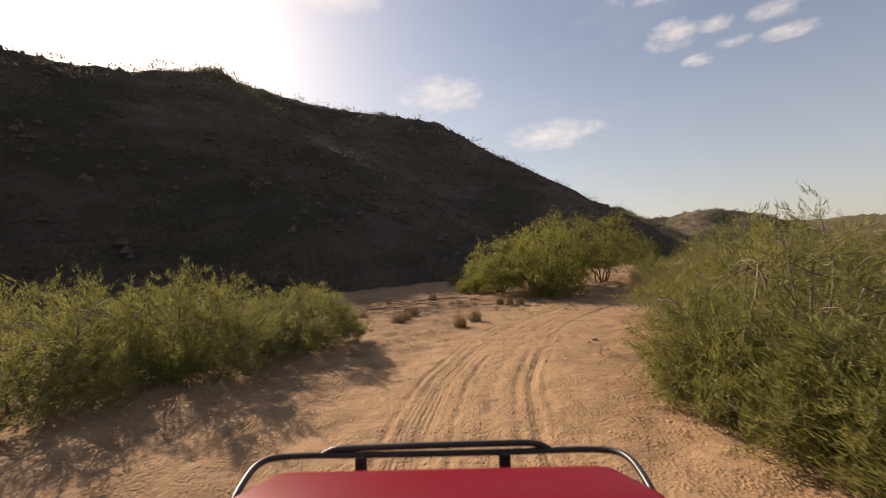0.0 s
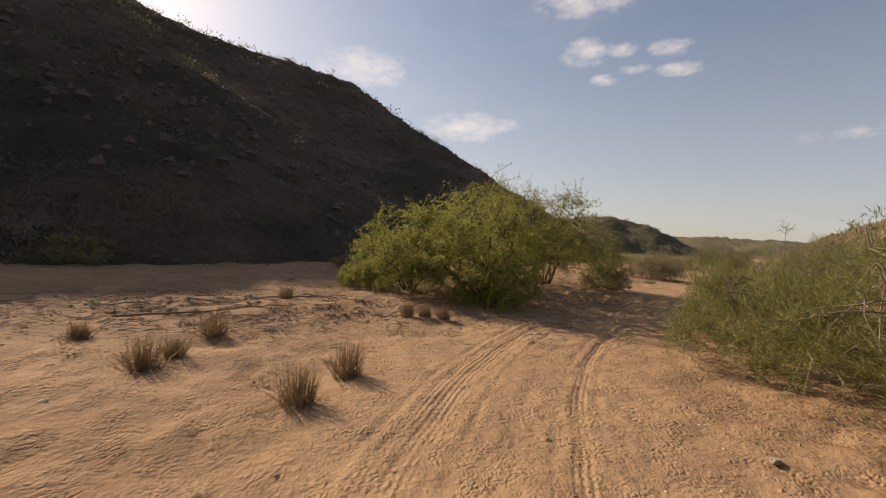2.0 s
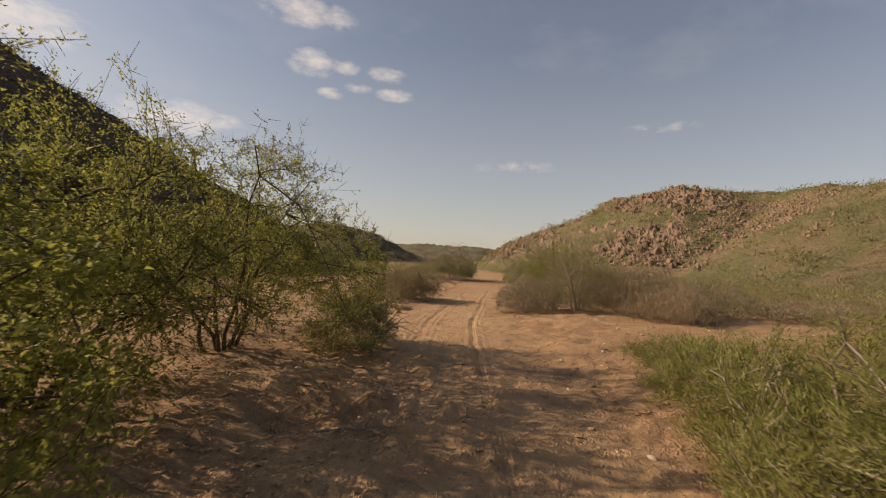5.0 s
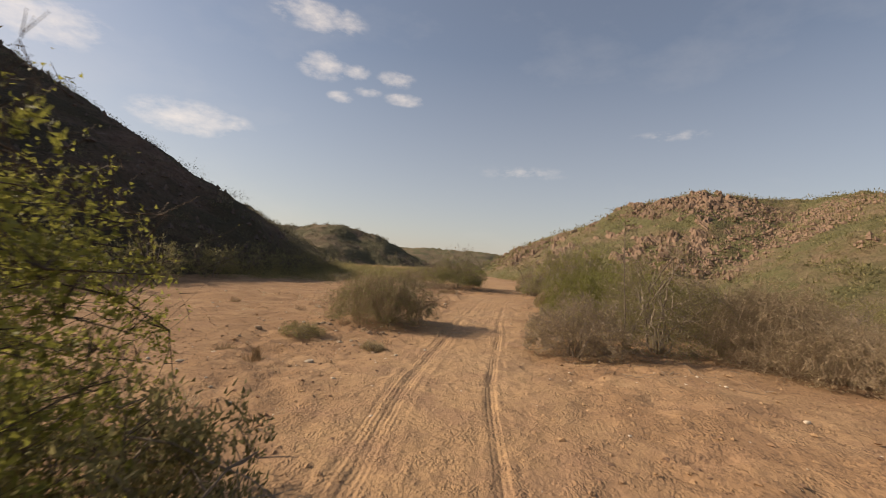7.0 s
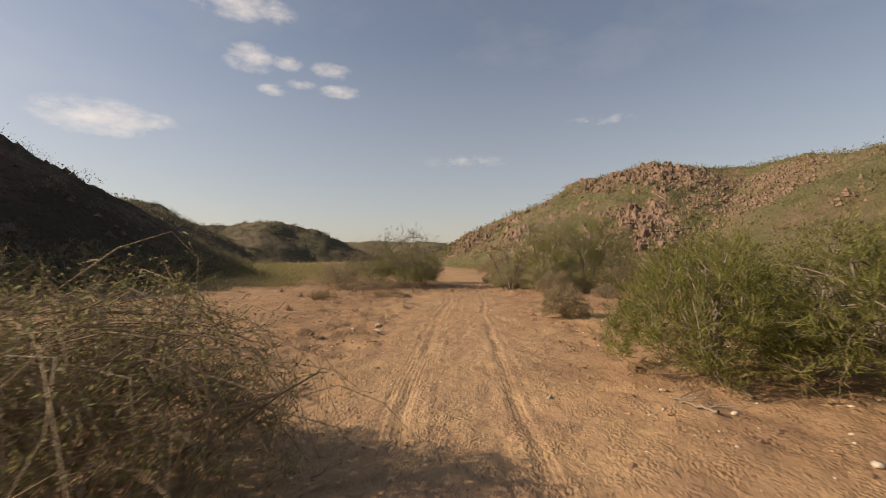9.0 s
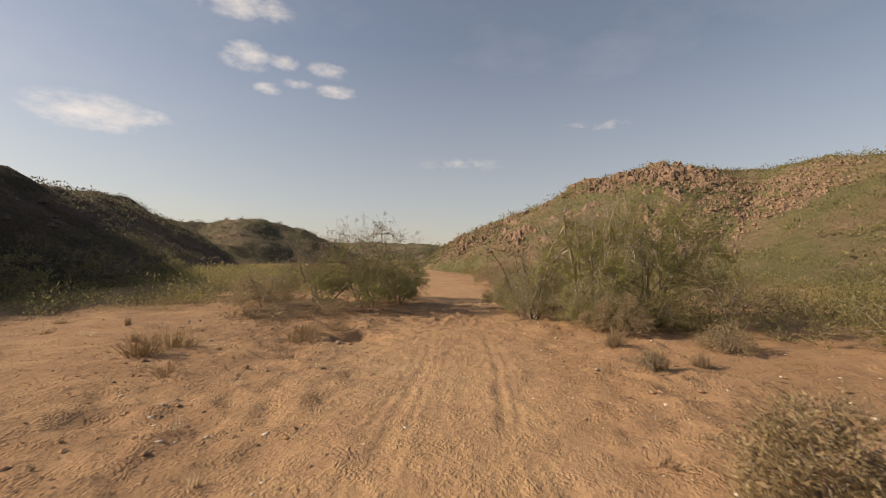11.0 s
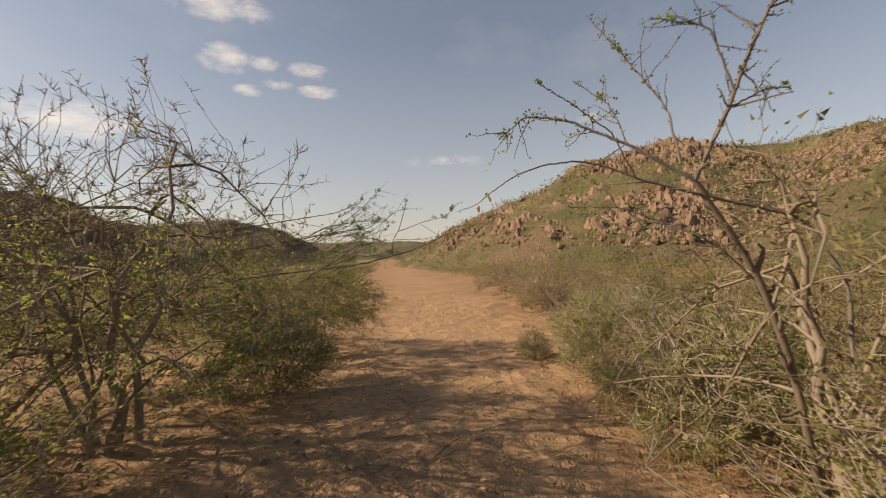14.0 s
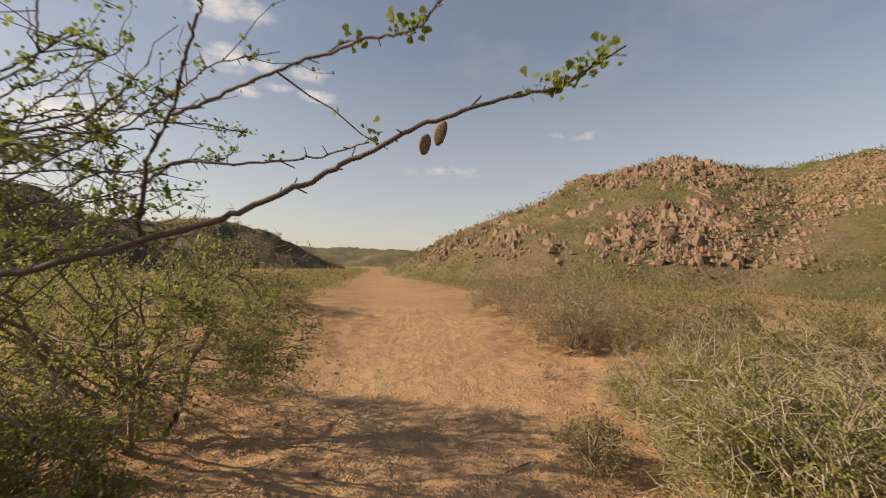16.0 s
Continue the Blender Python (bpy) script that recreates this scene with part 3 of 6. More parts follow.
# ---- plants ----
def tubes(paths, r0, r1, sides=3):
    """Tapered tubes along many paths: paths (n, k, 3), radii (n,)."""
    n, k, _ = paths.shape
    d = np.gradient(paths, axis=1)
    d /= np.linalg.norm(d, axis=2, keepdims=True) + 1e-9
    ref = np.where(np.abs(d[..., 2:3]) > 0.9, np.array([1.0, 0, 0]), np.array([0, 0, 1.0]))
    u = np.cross(d, ref)
    u /= np.linalg.norm(u, axis=2, keepdims=True) + 1e-9
    v = np.cross(d, u)
    w = np.linspace(0, 1, k)[None, :, None]
    rad = np.asarray(r0)[:, None, None] * (1 - w) + np.asarray(r1)[:, None, None] * w
    rings = []
    for s in range(sides):
        a = 2 * math.pi * s / sides
        rings.append(paths + rad * (math.cos(a) * u + math.sin(a) * v))
    V = np.stack(rings, 2).reshape(-1, 3)
    base = (np.arange(n)[:, None, None] * k + np.arange(k - 1)[None, :, None]) * sides
    s = np.arange(sides)[None, None, :]
    t = (s + 1) % sides
    Q = np.stack([base + s, base + t, base + sides + t, base + sides + s], 3).reshape(-1, 4)
    return V, Q


def bezier(a, c, b, k):
    t = np.linspace(0, 1, k)[None, :, None]
    return (1 - t) ** 2 * a[:, None] + 2 * t * (1 - t) * c[:, None] + t ** 2 * b[:, None]


def leaf_tris(pos, along, length, width, rng):
    """Narrow three-cornered leaves at pos, pointing along."""
    along = along / (np.linalg.norm(along, axis=1, keepdims=True) + 1e-9)
    side = np.cross(along, rng.normal(size=pos.shape))
    side /= np.linalg.norm(side, axis=1, keepdims=True) + 1e-9
    L, Wd = length[:, None], width[:, None]
    V = np.stack([pos - side * Wd * 0.5, pos + side * Wd * 0.5, pos + along * L], 1).reshape(-1, 3)
    return V, np.arange(len(pos) * 3).reshape(-1, 3)


STYLES = {
    # stems, twigs, leaves a twig, leaf length, leaf width, spread of leaves, lowest crown, upward lean, leaf, bark, long shoots, leaves kept on them
    "fresh": (7, 640, 47, 0.115, 0.0098, 0.055, 0.0, 0.60, LEAF_FRESH, BARK_GREY, 0.12, 0.9),
    "acacia": (7, 720, 60, 0.050, 0.020, 0.050, 0.02, 0.10, LEAF_ACACIA, BARK_DARK, 0.16, 0.8),
    "olive": (7, 600, 34, 0.066, 0.018, 0.070, 0.0, 0.35, LEAF_OLIVE, BARK_GREY, 0.12, 0.6),
    "mixed": (9, 900, 26, 0.060, 0.016, 0.060, 0.0, 0.30, LEAF_OLIVE, BARK_GREY, 0.15, 0.4),
    "dry": (10, 1150, 24, 0.055, 0.014, 0.060, 0.0, 0.30, LEAF_DRY, BARK_GREY, 0.14, 0.3),
    "thorn": (6, 700, 26, 0.050, 0.020, 0.070, 0.08, 0.15, LEAF_THORN, BARK_GREY, 0.24, 0.3),
    "thin": (6, 560, 24, 0.055, 0.018, 0.070, 0.05, 0.25, LEAF_OLIVE, BARK_GREY, 0.20, 0.4),
    "wiry": (9, 900, 34, 0.036, 0.011, 0.060, 0.0, 0.25, LEAF_PALE, BARK_PALE, 0.22, 0.4),
    "arch": (8, 1500, 24, 0.050, 0.015, 0.060, 0.0, 0.0, LEAF_DRY, BARK_STRAW, 0.0, 1.0),
    "weep": (9, 1700, 30, 0.040, 0.010, 0.055, 0.0, 0.05, LEAF_STRAW, BARK_STRAW, 0.0, 1.0),
    "pale": (6, 760, 42, 0.052, 0.018, 0.080, 0.30, 0.15, LEAF_PALE, BARK_PALE, 0.16, 0.6),
}

DROOP = ("arch", "weep")


def shrub(name, x, y, height, radius, style, seed, label, category="shrub", group="", dense=1.0, turn=0.0, thick=1.0, flat=0.6, leafsize=1.0, leafy=1.0, skirt=0.75, baretop=9.0, lowest=None, spurs=0, reach=1.0):
    """A woody plant: arching stems with limbs, twigs reaching into a lumpy crown, and single leaves along the twigs."""
    rng = np.random.default_rng(seed)
    nst, ntw, nlf, ll, lw, spread, low, lift, leaf, bark, bare, kept = STYLES[style]
    ntw, nlf = int(ntw * dense), int(nlf * leafy * 0.66)
    lw *= 1.34
    low = low if lowest is None else lowest
    ll, lw = ll * leafsize, lw * leafsize
    ph = rng.uniform(0, 6.28, 8)

    def lump(a):
        return 0.88 + 0.11 * np.sin(2 * a + ph[0]) + 0.09 * np.sin(3 * a + ph[1]) + 0.08 * np.sin(5 * a + ph[2]) + 0.05 * np.sin(9 * a + ph[5])

    def roof(a, rr):
        q = np.clip(rr / (radius * lump(a)), 0, 1.2)
        u, v = rr * np.cos(a), rr * np.sin(a)
        return height * (1 - flat * q ** 2.6) * (0.90 + 0.13 * np.sin(2.3 * u + ph[3]) * np.sin(2.0 * v + ph[6]) + 0.11 * np.sin(4.7 * u + ph[4]) * np.sin(5.1 * v + ph[7]))

    base = tagged(new(name), label, category, group)
    base.matrix_world = pose(x, y, gz(x, y), 0, 0, turn)
    # stems, each with its limbs
    a = rng.uniform(0, 2 * math.pi) + 2 * math.pi * np.arange(nst) / nst + rng.normal(0, 0.35, nst)
    rr = radius * lump(a) * rng.uniform(0.25, 0.8, nst)
    end = np.stack([rr * np.cos(a), rr * np.sin(a), roof(a, rr) * rng.uniform(0.70, 0.92, nst)], 1)
    b0 = rng.uniform(0.02, 0.10, nst) * radius
    beg = np.stack([b0 * np.cos(a), b0 * np.sin(a), np.full(nst, -0.08)], 1)
    mid = beg * 0.65 + end * 0.35
    mid[:, 2] = end[:, 2] * rng.uniform(0.45, 0.7, nst)
    mid[:, :2] += rng.normal(0, 0.08 * radius, (nst, 2))
    stems = bezier(beg, mid, end, 9)
    stems[:, 1:-1] += rng.normal(0, 0.02 * radius, stems[:, 1:-1].shape)
    sr = thick * (0.010 + 0.010 * height) * rng.uniform(0.7, 1.2, nst)
    hubs = [stems[:, 2:].reshape(-1, 3)]
    for s in range(nst):
        V, Q = tubes(stems[s:s + 1], sr[s:s + 1], sr[s:s + 1] * 0.25, 6)
        n = 6
        b = stems[s, rng.integers(2, 8, n)]
        aa = np.arctan2(b[:, 1], b[:, 0]) + rng.normal(0, 0.9, n)
        r2 = radius * lump(aa) * np.sqrt(rng.uniform(0.15, 0.95, n))
        e = np.stack([r2 * np.cos(aa), r2 * np.sin(aa), roof(aa, r2) * rng.uniform(max(low, 0.12), 0.92, n)], 1)
        if style == "thorn":      # no limb is left hanging over the ruts
            gap = np.min(np.hypot(x + e[:, None, 0] - LINE[None, :, 0], y + e[:, None, 1] - LINE[None, :, 1]), axis=1)
            e = np.where((gap < 2.3)[:, None], b + 0.45 * (e - b), e)
        m = (b + e) / 2 + rng.normal(0, 0.07 * radius, (n, 3))
        m[:, 2] += 0.08 * height
        limbs = bezier(b, m, e, 6)
        limbs[:, 1:] += rng.normal(0, 0.010 * radius, limbs[:, 1:].shape)
        lr = np.full(n, sr[s] * 0.45)
        v2, q2 = tubes(limbs, lr, lr * 0.3, 3)
        stem = mesh_part("stem", raw_mesh("stem", np.concatenate([V, v2]), np.concatenate([Q, q2 + len(V)]), smooth=True), bark, base)
        if category == "brushwood":
            tagged(stem, kind="stuff")
        hubs.append(limbs[:, 1:].reshape(-1, 3))
    # twigs
    hubs = np.concatenate(hubs)
    a = rng.uniform(0, 2 * math.pi, ntw)
    rr = radius * lump(a) * rng.uniform(0.0, 1.0, ntw) ** 0.45
    zz = roof(a, rr) * (low + (1 - low) * rng.uniform(0.02, 1, ntw) ** skirt)
    tip = np.stack([rr * np.cos(a), rr * np.sin(a), zz], 1)
    shoots = rng.uniform(0, 1, ntw) < bare
    out = rng.uniform(0.05, 0.22, ntw) * shoots
    tip[:, :2] *= (1 + 1.1 * out)[:, None]
    tip[:, 2] += out * height * rng.uniform(0.0, 0.55, ntw)
    d = np.linalg.norm(hubs[None] - tip[:, None], axis=2) + 0.7 * np.clip(hubs[None, :, 2] - tip[:, None, 2], 0, None)
    k = 6 if style == "fresh" else 4
    pick = np.argpartition(d, k, axis=1)[:, :k]
    beg = hubs[pick[np.arange(ntw), rng.integers(0, k, ntw)]]
    short = (np.linalg.norm(tip - beg, axis=1) < reach * (0.30 * radius + 0.35)) | (style in DROOP)
    # passing vehicles keep the track's edges clear
    short &= np.min(np.hypot(x + tip[:, None, 0] - LINE[None, :, 0], y + tip[:, None, 1] - LINE[None, :, 1]), axis=1) > 1.4
    beg, tip, shoots = beg[short], tip[short], shoots[short]
    ntw = len(tip)
    mid = (beg + tip) / 2 + rng.normal(0, 0.05 * radius, (ntw, 3))
    mid[:, 2] += 0.06 * height * lift
    if style in DROOP:
        # long whips that rise from the middle and droop to the ground
        rr = np.hypot(tip[:, 0], tip[:, 1])
        whip = (rng.uniform(0, 1, ntw) < (0.25 if style == "weep" else 0.5))[:, None]
        beg0, mid0, tip0 = beg, mid, tip.copy()
        tip[:, :2] += rng.normal(0, 0.16 * radius, (ntw, 2))
        beg = tip * rng.uniform(0.05, 0.6, ntw)[:, None]
        beg[:, :2] += rng.normal(0, 0.15 * radius, (ntw, 2))
        beg[:, 2] = height * rng.uniform(0.1, 0.75, ntw)
        mid = tip * rng.uniform(0.75, 1.0, ntw)[:, None]
        mid[:, 2] = height * (1.25 - 0.5 * (rr / radius) ** 2) * rng.uniform(0.45, 1.05, ntw)
        mid[:, :2] += rng.normal(0, 0.2 * radius, (ntw, 2))
        tip[:, :2] *= rng.uniform(0.95, 1.18, ntw)[:, None]
        tip[:, 2] *= rng.uniform(0.1, 0.8, ntw)
        beg, mid, tip = np.where(whip, beg, beg0), np.where(whip, mid, mid0), np.where(whip, tip, tip0)
    twigs = bezier(beg, mid, tip, 5 if style in DROOP + ("thorn", "thin") else 3)
    twigs[:, 1:-1] += rng.normal(0, (0.030 if style in ("thorn", "thin") else 0.014 * radius), twigs[:, 1:-1].shape)
    tr = thick * rng.uniform(0.003, 0.0062, ntw) * (0.7 + 0.15 * height)
    shown = rng.uniform(0, 1, ntw) < {"fresh": 0.40, "olive": 0.45, "acacia": 0.6, "mixed": 0.65, "pale": 0.7}.get(style, 1.0)
    V, Q = tubes(twigs[shown], tr[shown], tr[shown] * 0.4, 3)
    if spurs:
        w = np.argsort(twigs[:, -1, 2] / height + 0.35 * rng.normal(size=ntw))[-int(ntw * 0.6):][rng.integers(0, int(ntw * 0.6), spurs)]
        f = rng.uniform(0.2, 1.0, spurs)[:, None]
        sb = twigs[w, -2] * (1 - f) + twigs[w, -1] * f
        sd = rng.normal(0, 1, (spurs, 3)) + np.array([0, 0, 0.6])
        sd *= (rng.uniform(0.05, 0.15 if style == "thorn" else 0.30, spurs) / np.linalg.norm(sd, axis=1))[:, None]
        v2, q2 = tubes(np.stack([sb, sb + sd], 1), np.full(spurs, 0.0046), np.full(spurs, 0.0020), 3)
        Q = np.concatenate([Q, q2 + len(V)])
        V = np.concatenate([V, v2])
    tagged(mesh_part("twigwork", raw_mesh("twigwork", V, Q, smooth=True), bark, base), kind="stuff")
    # leaves
    which = np.repeat(np.arange(ntw), nlf)
    which = which[~shoots[which] | (rng.uniform(0, 1, len(which)) < kept)]
    m = len(which)
    t = rng.uniform(0.12, 1.0, m) * (twigs.shape[1] - 1.001)
    i = t.astype(int)
    f = (t - i)[:, None]
    p = twigs[which, i] * (1 - f) + twigs[which, i + 1] * f
    tw = twigs[which, i + 1] - twigs[which, i]
    tw /= np.linalg.norm(tw, axis=1, keepdims=True) + 1e-9
    p = p + rng.normal(0, spread * 0.6, (m, 3))
    p[:, 2] = np.maximum(p[:, 2], 0.02)
    up = p[:, 2] / roof(np.arctan2(p[:, 1], p[:, 0]), np.hypot(p[:, 0], p[:, 1]))
    keep = rng.uniform(0, 1, m) > np.clip((up - baretop) / 0.2, 0, 0.93)
    p, tw, m = p[keep], tw[keep], int(keep.sum())
    along = 0.9 * tw + rng.normal(0, 0.40 if style == "fresh" else 0.55, (m, 3)) + np.array([0, 0, lift])
    lv, lt = leaf_tris(p, along, ll * rng.uniform(0.6, 1.3, m), lw * rng.uniform(0.7, 1.4, m), rng)
    tagged(mesh_part("crown", raw_mesh("crown", lv, tris=lt), leaf, base), kind="stuff")
    return base


# ---- the shrubs and trees along the track ----
GREEN = "dense feathery bright green desert shrub growing in sand"
HEDGE = "green desert shrubs beside the track"
for i, (x, y, h, r, d) in enumerate([(-6.5, 6.8, 2.3, 2.2, 1.5), (-5.0, 8.7, 2.2, 2.05, 1.8), (-3.85, 11.0, 1.75, 1.95, 1.8), (-8.9, 9.8, 2.5, 2.2, 0.7), (-6.8, 11.0, 2.15, 1.8, 0.7)]):
    shrub("green_shrub", x, y, h, r, "fresh", 100 + i, GREEN, group=HEDGE, dense=d, skirt=1.35)
for i, (x, y, h, r, st, d) in enumerate([
        (4.7, 5.7, 3.0, 2.4, "fresh", 1.9), (4.2, 3.3, 1.8, 1.6, "fresh", 1.0), (7.0, 9.2, 3.2, 2.5, "fresh", 1.7), (7.8, 12.2, 2.9, 2.2, "fresh", 1.6), (8.2, 14.8, 2.4, 2.0, "fresh", 1.6),
        (9.9, 16.9, 2.1, 1.5, "fresh", 1.2), (12.0, 17.9, 1.9, 1.5, "fresh", 1.1), (14.0, 18.9, 1.25, 1.6, "fresh", 0.9), (16.6, 20.2, 0.9, 1.3, "fresh", 0.6),
        (12.6, 13.6, 2.7, 2.4, "olive", 0.5), (17.2, 16.2, 1.5, 2.2, "fresh", 0.5), (21.0, 17.2, 1.2, 1.8, "fresh", 0.4), (9.8, 6.0, 3.3, 2.5, "olive", 0.5)]):
    shrub("green_shrub", x, y, h, r, st, 120 + i, GREEN if st == "fresh" else "dull green desert shrub behind the hedge", group=HEDGE, dense=d, skirt=1.0, leafsize=0.80 if i > 1 else 0.98, leafy=1.05 if i > 1 else 0.95)

for i, (x, y, h, r) in enumerate([(4.1, 4.4, 1.4, 1.3), (5.0, 7.6, 1.7, 1.8), (3.9, 6.2, 1.2, 1.1)]):
    shrub("green_shrub", x, y, h, r, "fresh", 140 + i, GREEN, group=HEDGE, dense=1.0, skirt=1.0)

TREE = "spreading yellow-green acacia with thorny dark branches"
shrub("acacia_tree", 4.9, 22.2, 3.9, 3.1, "acacia", 150, TREE, "tree", "acacia trees", 1.9, leafsize=1.15, skirt=0.95, flat=0.50, reach=1.6)
shrub("acacia_bush", 2.9, 22.8, 3.15, 2.1, "acacia", 151, "spreading yellow-green acacia bush", "shrub", "acacia trees", 1.2, skirt=0.9, reach=1.6, flat=0.45)
shrub("acacia_bush", 5.0, 20.6, 1.35, 1.3, "acacia", 155, "low acacia bush with dull leaves at the tree's foot", "shrub", "acacia trees", 0.5, skirt=1.0, reach=1.7, leafsize=0.85)
shrub("acacia_bush", 1.6, 23.4, 1.1, 1.1, "acacia", 156, "low spreading yellow-green acacia bush", "shrub", "acacia trees", 0.5, skirt=1.0, reach=1.7)
shrub("acacia_tree", 6.7, 25.0, 5.0, 3.3, "acacia", 152, "tall acacia with open crown of crooked dark branches", "tree", "acacia trees", 1.6, thick=1.0, leafsize=0.95, lowest=0.24, skirt=0.95, reach=1.4, spurs=1200)
shrub("acacia_tree", 9.8, 27.0, 4.9, 4.0, "acacia", 153, "tall open acacia with crooked dark trunks and thin crown", "tree", "acacia trees", 2.6, thick=0.65, leafy=0.9, leafsize=0.95, lowest=0.24, skirt=0.9, baretop=0.88, reach=1.35, spurs=5000)
shrub("dark_shrub", 12.5, 25.9, 1.6, 1.6, "olive", 154, "low dark olive shrub at the track's edge", dense=1.4, skirt=1.0)

DRY = "tangled grey-brown dry shrub with few leaves"
MIXED = "olive-green scrub bush among dry grey twigs"
for i, (x, y, h, r, st, d) in enumerate([
        (23.1, 28.3, 1.9, 1.6, "dry", 1.5), (25.2, 26.9, 3.4, 2.2, "mixed", 2.1), (26.4, 24.5, 2.6, 2.2, "arch", 1.15), (25.2, 22.9, 1.6, 1.8, "arch", 0.8), (29.8, 26.8, 2.5, 2.0, "olive", 0.9), (29.0, 22.6, 2.2, 2.1, "mixed", 0.8),
        (33.8, 23.4, 1.8, 2.0, "olive", 0.8), (38.5, 23.5, 1.7, 2.1, "olive", 0.7), (33.5, 27.5, 2.2, 2.0, "mixed", 0.7), (31.9, 20.3, 1.7, 2.1, "mixed", 0.7), (35.0, 18.4, 1.9, 2.3, "olive", 0.6), (38.2, 15.8, 2.0, 2.5, "mixed", 0.6)]):
    shrub("dry_shrub" if st in ("dry", "arch") else "olive_shrub", x, y, h, r, st, 170 + i, DRY if st in ("dry", "arch") else MIXED, group="scrub beside the track", dense=d * (1.15 if st == "arch" else 1.0), skirt=1.0, thick=0.75 if st == "arch" else 1.0, leafy=0.6 if st == "arch" else 0.7 if st == "dry" else 1.0, leafsize=0.8, spurs={"arch": 6000, "dry": 2000, "mixed": 1000}.get(st, 0))
for i, (x, y, h, r, st, d) in enumerate([(29.2, 31.2, 2.7, 1.8, "fresh", 1.3), (29.2, 28.9, 3.1, 2.1, "fresh", 1.4), (32.8, 31.8, 2.8, 2.0, "fresh", 1.0), (36.0, 30.4, 2.6, 2.2, "olive", 0.8), (44.0, 33.0, 2.4, 2.2, "olive", 0.7), (32.0, 29.3, 2.7, 2.0, "olive", 0.8)]):
    shrub("green_shrub", x, y, h, r, st, 180 + i, GREEN if st == "fresh" else MIXED, group=HEDGE, dense=d)
shrub("dry_shrub", 33.9, 35.5, 1.15, 0.8, "dry", 190, "small grey-brown dry shrub on sand", dense=0.5)
shrub("dry_shrub", 41.7, 36.7, 0.80, 0.75, "dry", 191, "low grey dead shrub on sand", dense=0.4, leafy=0.4)
shrub("dead_herb", 38.2, 37.7, 0.45, 0.35, "dry", 195, "small dead wiry herb on sand", dense=0.12, leafy=0.3)
shrub("dry_shrub", 21.8, 34.9, 2.1, 2.25, "weep", 192, "rounded bush of tangled drooping dry twigs", dense=1.1, skirt=1.0, spurs=3000, thick=1.15)
shrub("low_shrub", 18.1, 33.8, 0.45, 0.65, "mixed", 193, "knee-high olive shrub on sand", dense=0.3, leafsize=0.6)
shrub("low_shrub", 18.8, 31.5, 0.20, 0.35, "dry", 194, "low dead shrub among clods", dense=0.2, leafsize=0.6)

thorn_tree = shrub("thorn_tree", 42.7, 50.2, 4.5, 3.2, "thorn", 200, "low thorny tree with bare grey crown twigs over the track", "tree", "trees by the narrow", 2.8, thick=0.9, skirt=0.95, flat=0.66, leafy=1.1, baretop=0.62, spurs=6500, lowest=0.13)
shrub("thorn_tree", 41.7, 52.0, 3.9, 2.7, "thorn", 228, "low thorny tree with bare grey crown twigs behind its neighbour", "tree", "trees by the narrow", 1.3, thick=0.95, skirt=0.8, flat=0.62, leafy=0.5, baretop=0.6, spurs=3000, lowest=0.25)
shrub("thorn_bush", 39.4, 52.9, 2.0, 1.7, "dry", 218, "grey thorny bush with few leaves", "shrub", "", 0.6, skirt=1.1, spurs=800)
shrub("thorn_bush", 46.6, 52.1, 3.0, 2.7, "thorn", 201, "thorny bush with small green leaves beside the track", "shrub", "", 1.6, leafsize=0.9, leafy=1.8, baretop=0.8, spurs=2500)
shrub("thorn_bush", 44.9, 50.3, 1.5, 1.2, "thorn", 217, "low thorny green bush under the boughs", "shrub", "", 0.7, leafsize=0.75, leafy=1.8, baretop=0.8, spurs=1000, lowest=0.3)
shrub("brushwood", 39.7, 50.0, 0.55, 2.5, "arch", 202, "heap of fallen dead thorn branches on sand", "brushwood", dense=0.20, leafy=0.10, thick=1.9, spurs=800)
shrub("brushwood", 37.6, 49.6, 0.42, 1.8, "arch", 229, "low spread of dead thorn branches on sand", "brushwood", dense=0.14, leafy=0.08, thick=1.9, spurs=450)
shrub("pale_tree", 44.8, 41.1, 5.4, 2.2, "pale", 203, "sparse tree with pale bare trunks and green sprays", "tree", "trees by the narrow", 1.6, thick=1.3, leafsize=0.95, leafy=1.2, baretop=0.66, spurs=2600)
shrub("acacia_tree", 46.9, 39.4, 5.6, 3.3, "pale", 204, "pale-stemmed tree with yellow-green feathery crown", "tree", "trees by the narrow", 2.3, leafsize=1.0, leafy=1.2, spurs=1500, baretop=0.9)
shrub("wiry_shrub", 43.3, 40.4, 1.9, 1.3, "wiry", 225, "wiry shrub of pale dry twigs with sparse leaves", group="scrub beside the track", dense=1.0, spurs=900)
shrub("olive_shrub", 45.4, 36.8, 2.6, 2.0, "mixed", 226, MIXED, group="scrub beside the track", dense=0.7)
shrub("dry_shrub", 42.5, 39.5, 1.2, 1.1, "dry", 205, DRY, group="scrub beside the track", dense=0.8)
shrub("olive_shrub", 44.0, 38.7, 1.4, 1.3, "mixed", 219, MIXED, group="scrub beside the track", dense=0.8)
shrub("olive_shrub", 44.8, 41.2, 1.5, 1.4, "mixed", 220, MIXED, group="scrub beside the track", dense=0.8)
shrub("wiry_shrub", 44.2, 42.9, 1.8, 1.2, "wiry", 213, "wiry shrub of pale dry twigs with sparse leaves", group="scrub beside the track", dense=0.45, thick=1.6, lowest=0.25, leafy=1.0, spurs=800)
thin_tree = shrub("thin_tree", 44.9, 43.4, 3.9, 2.0, "thin", 206, "open tree of crooked twigs with sparse leaves", "tree", "trees by the narrow", 0.8, thick=0.95, leafy=0.8)
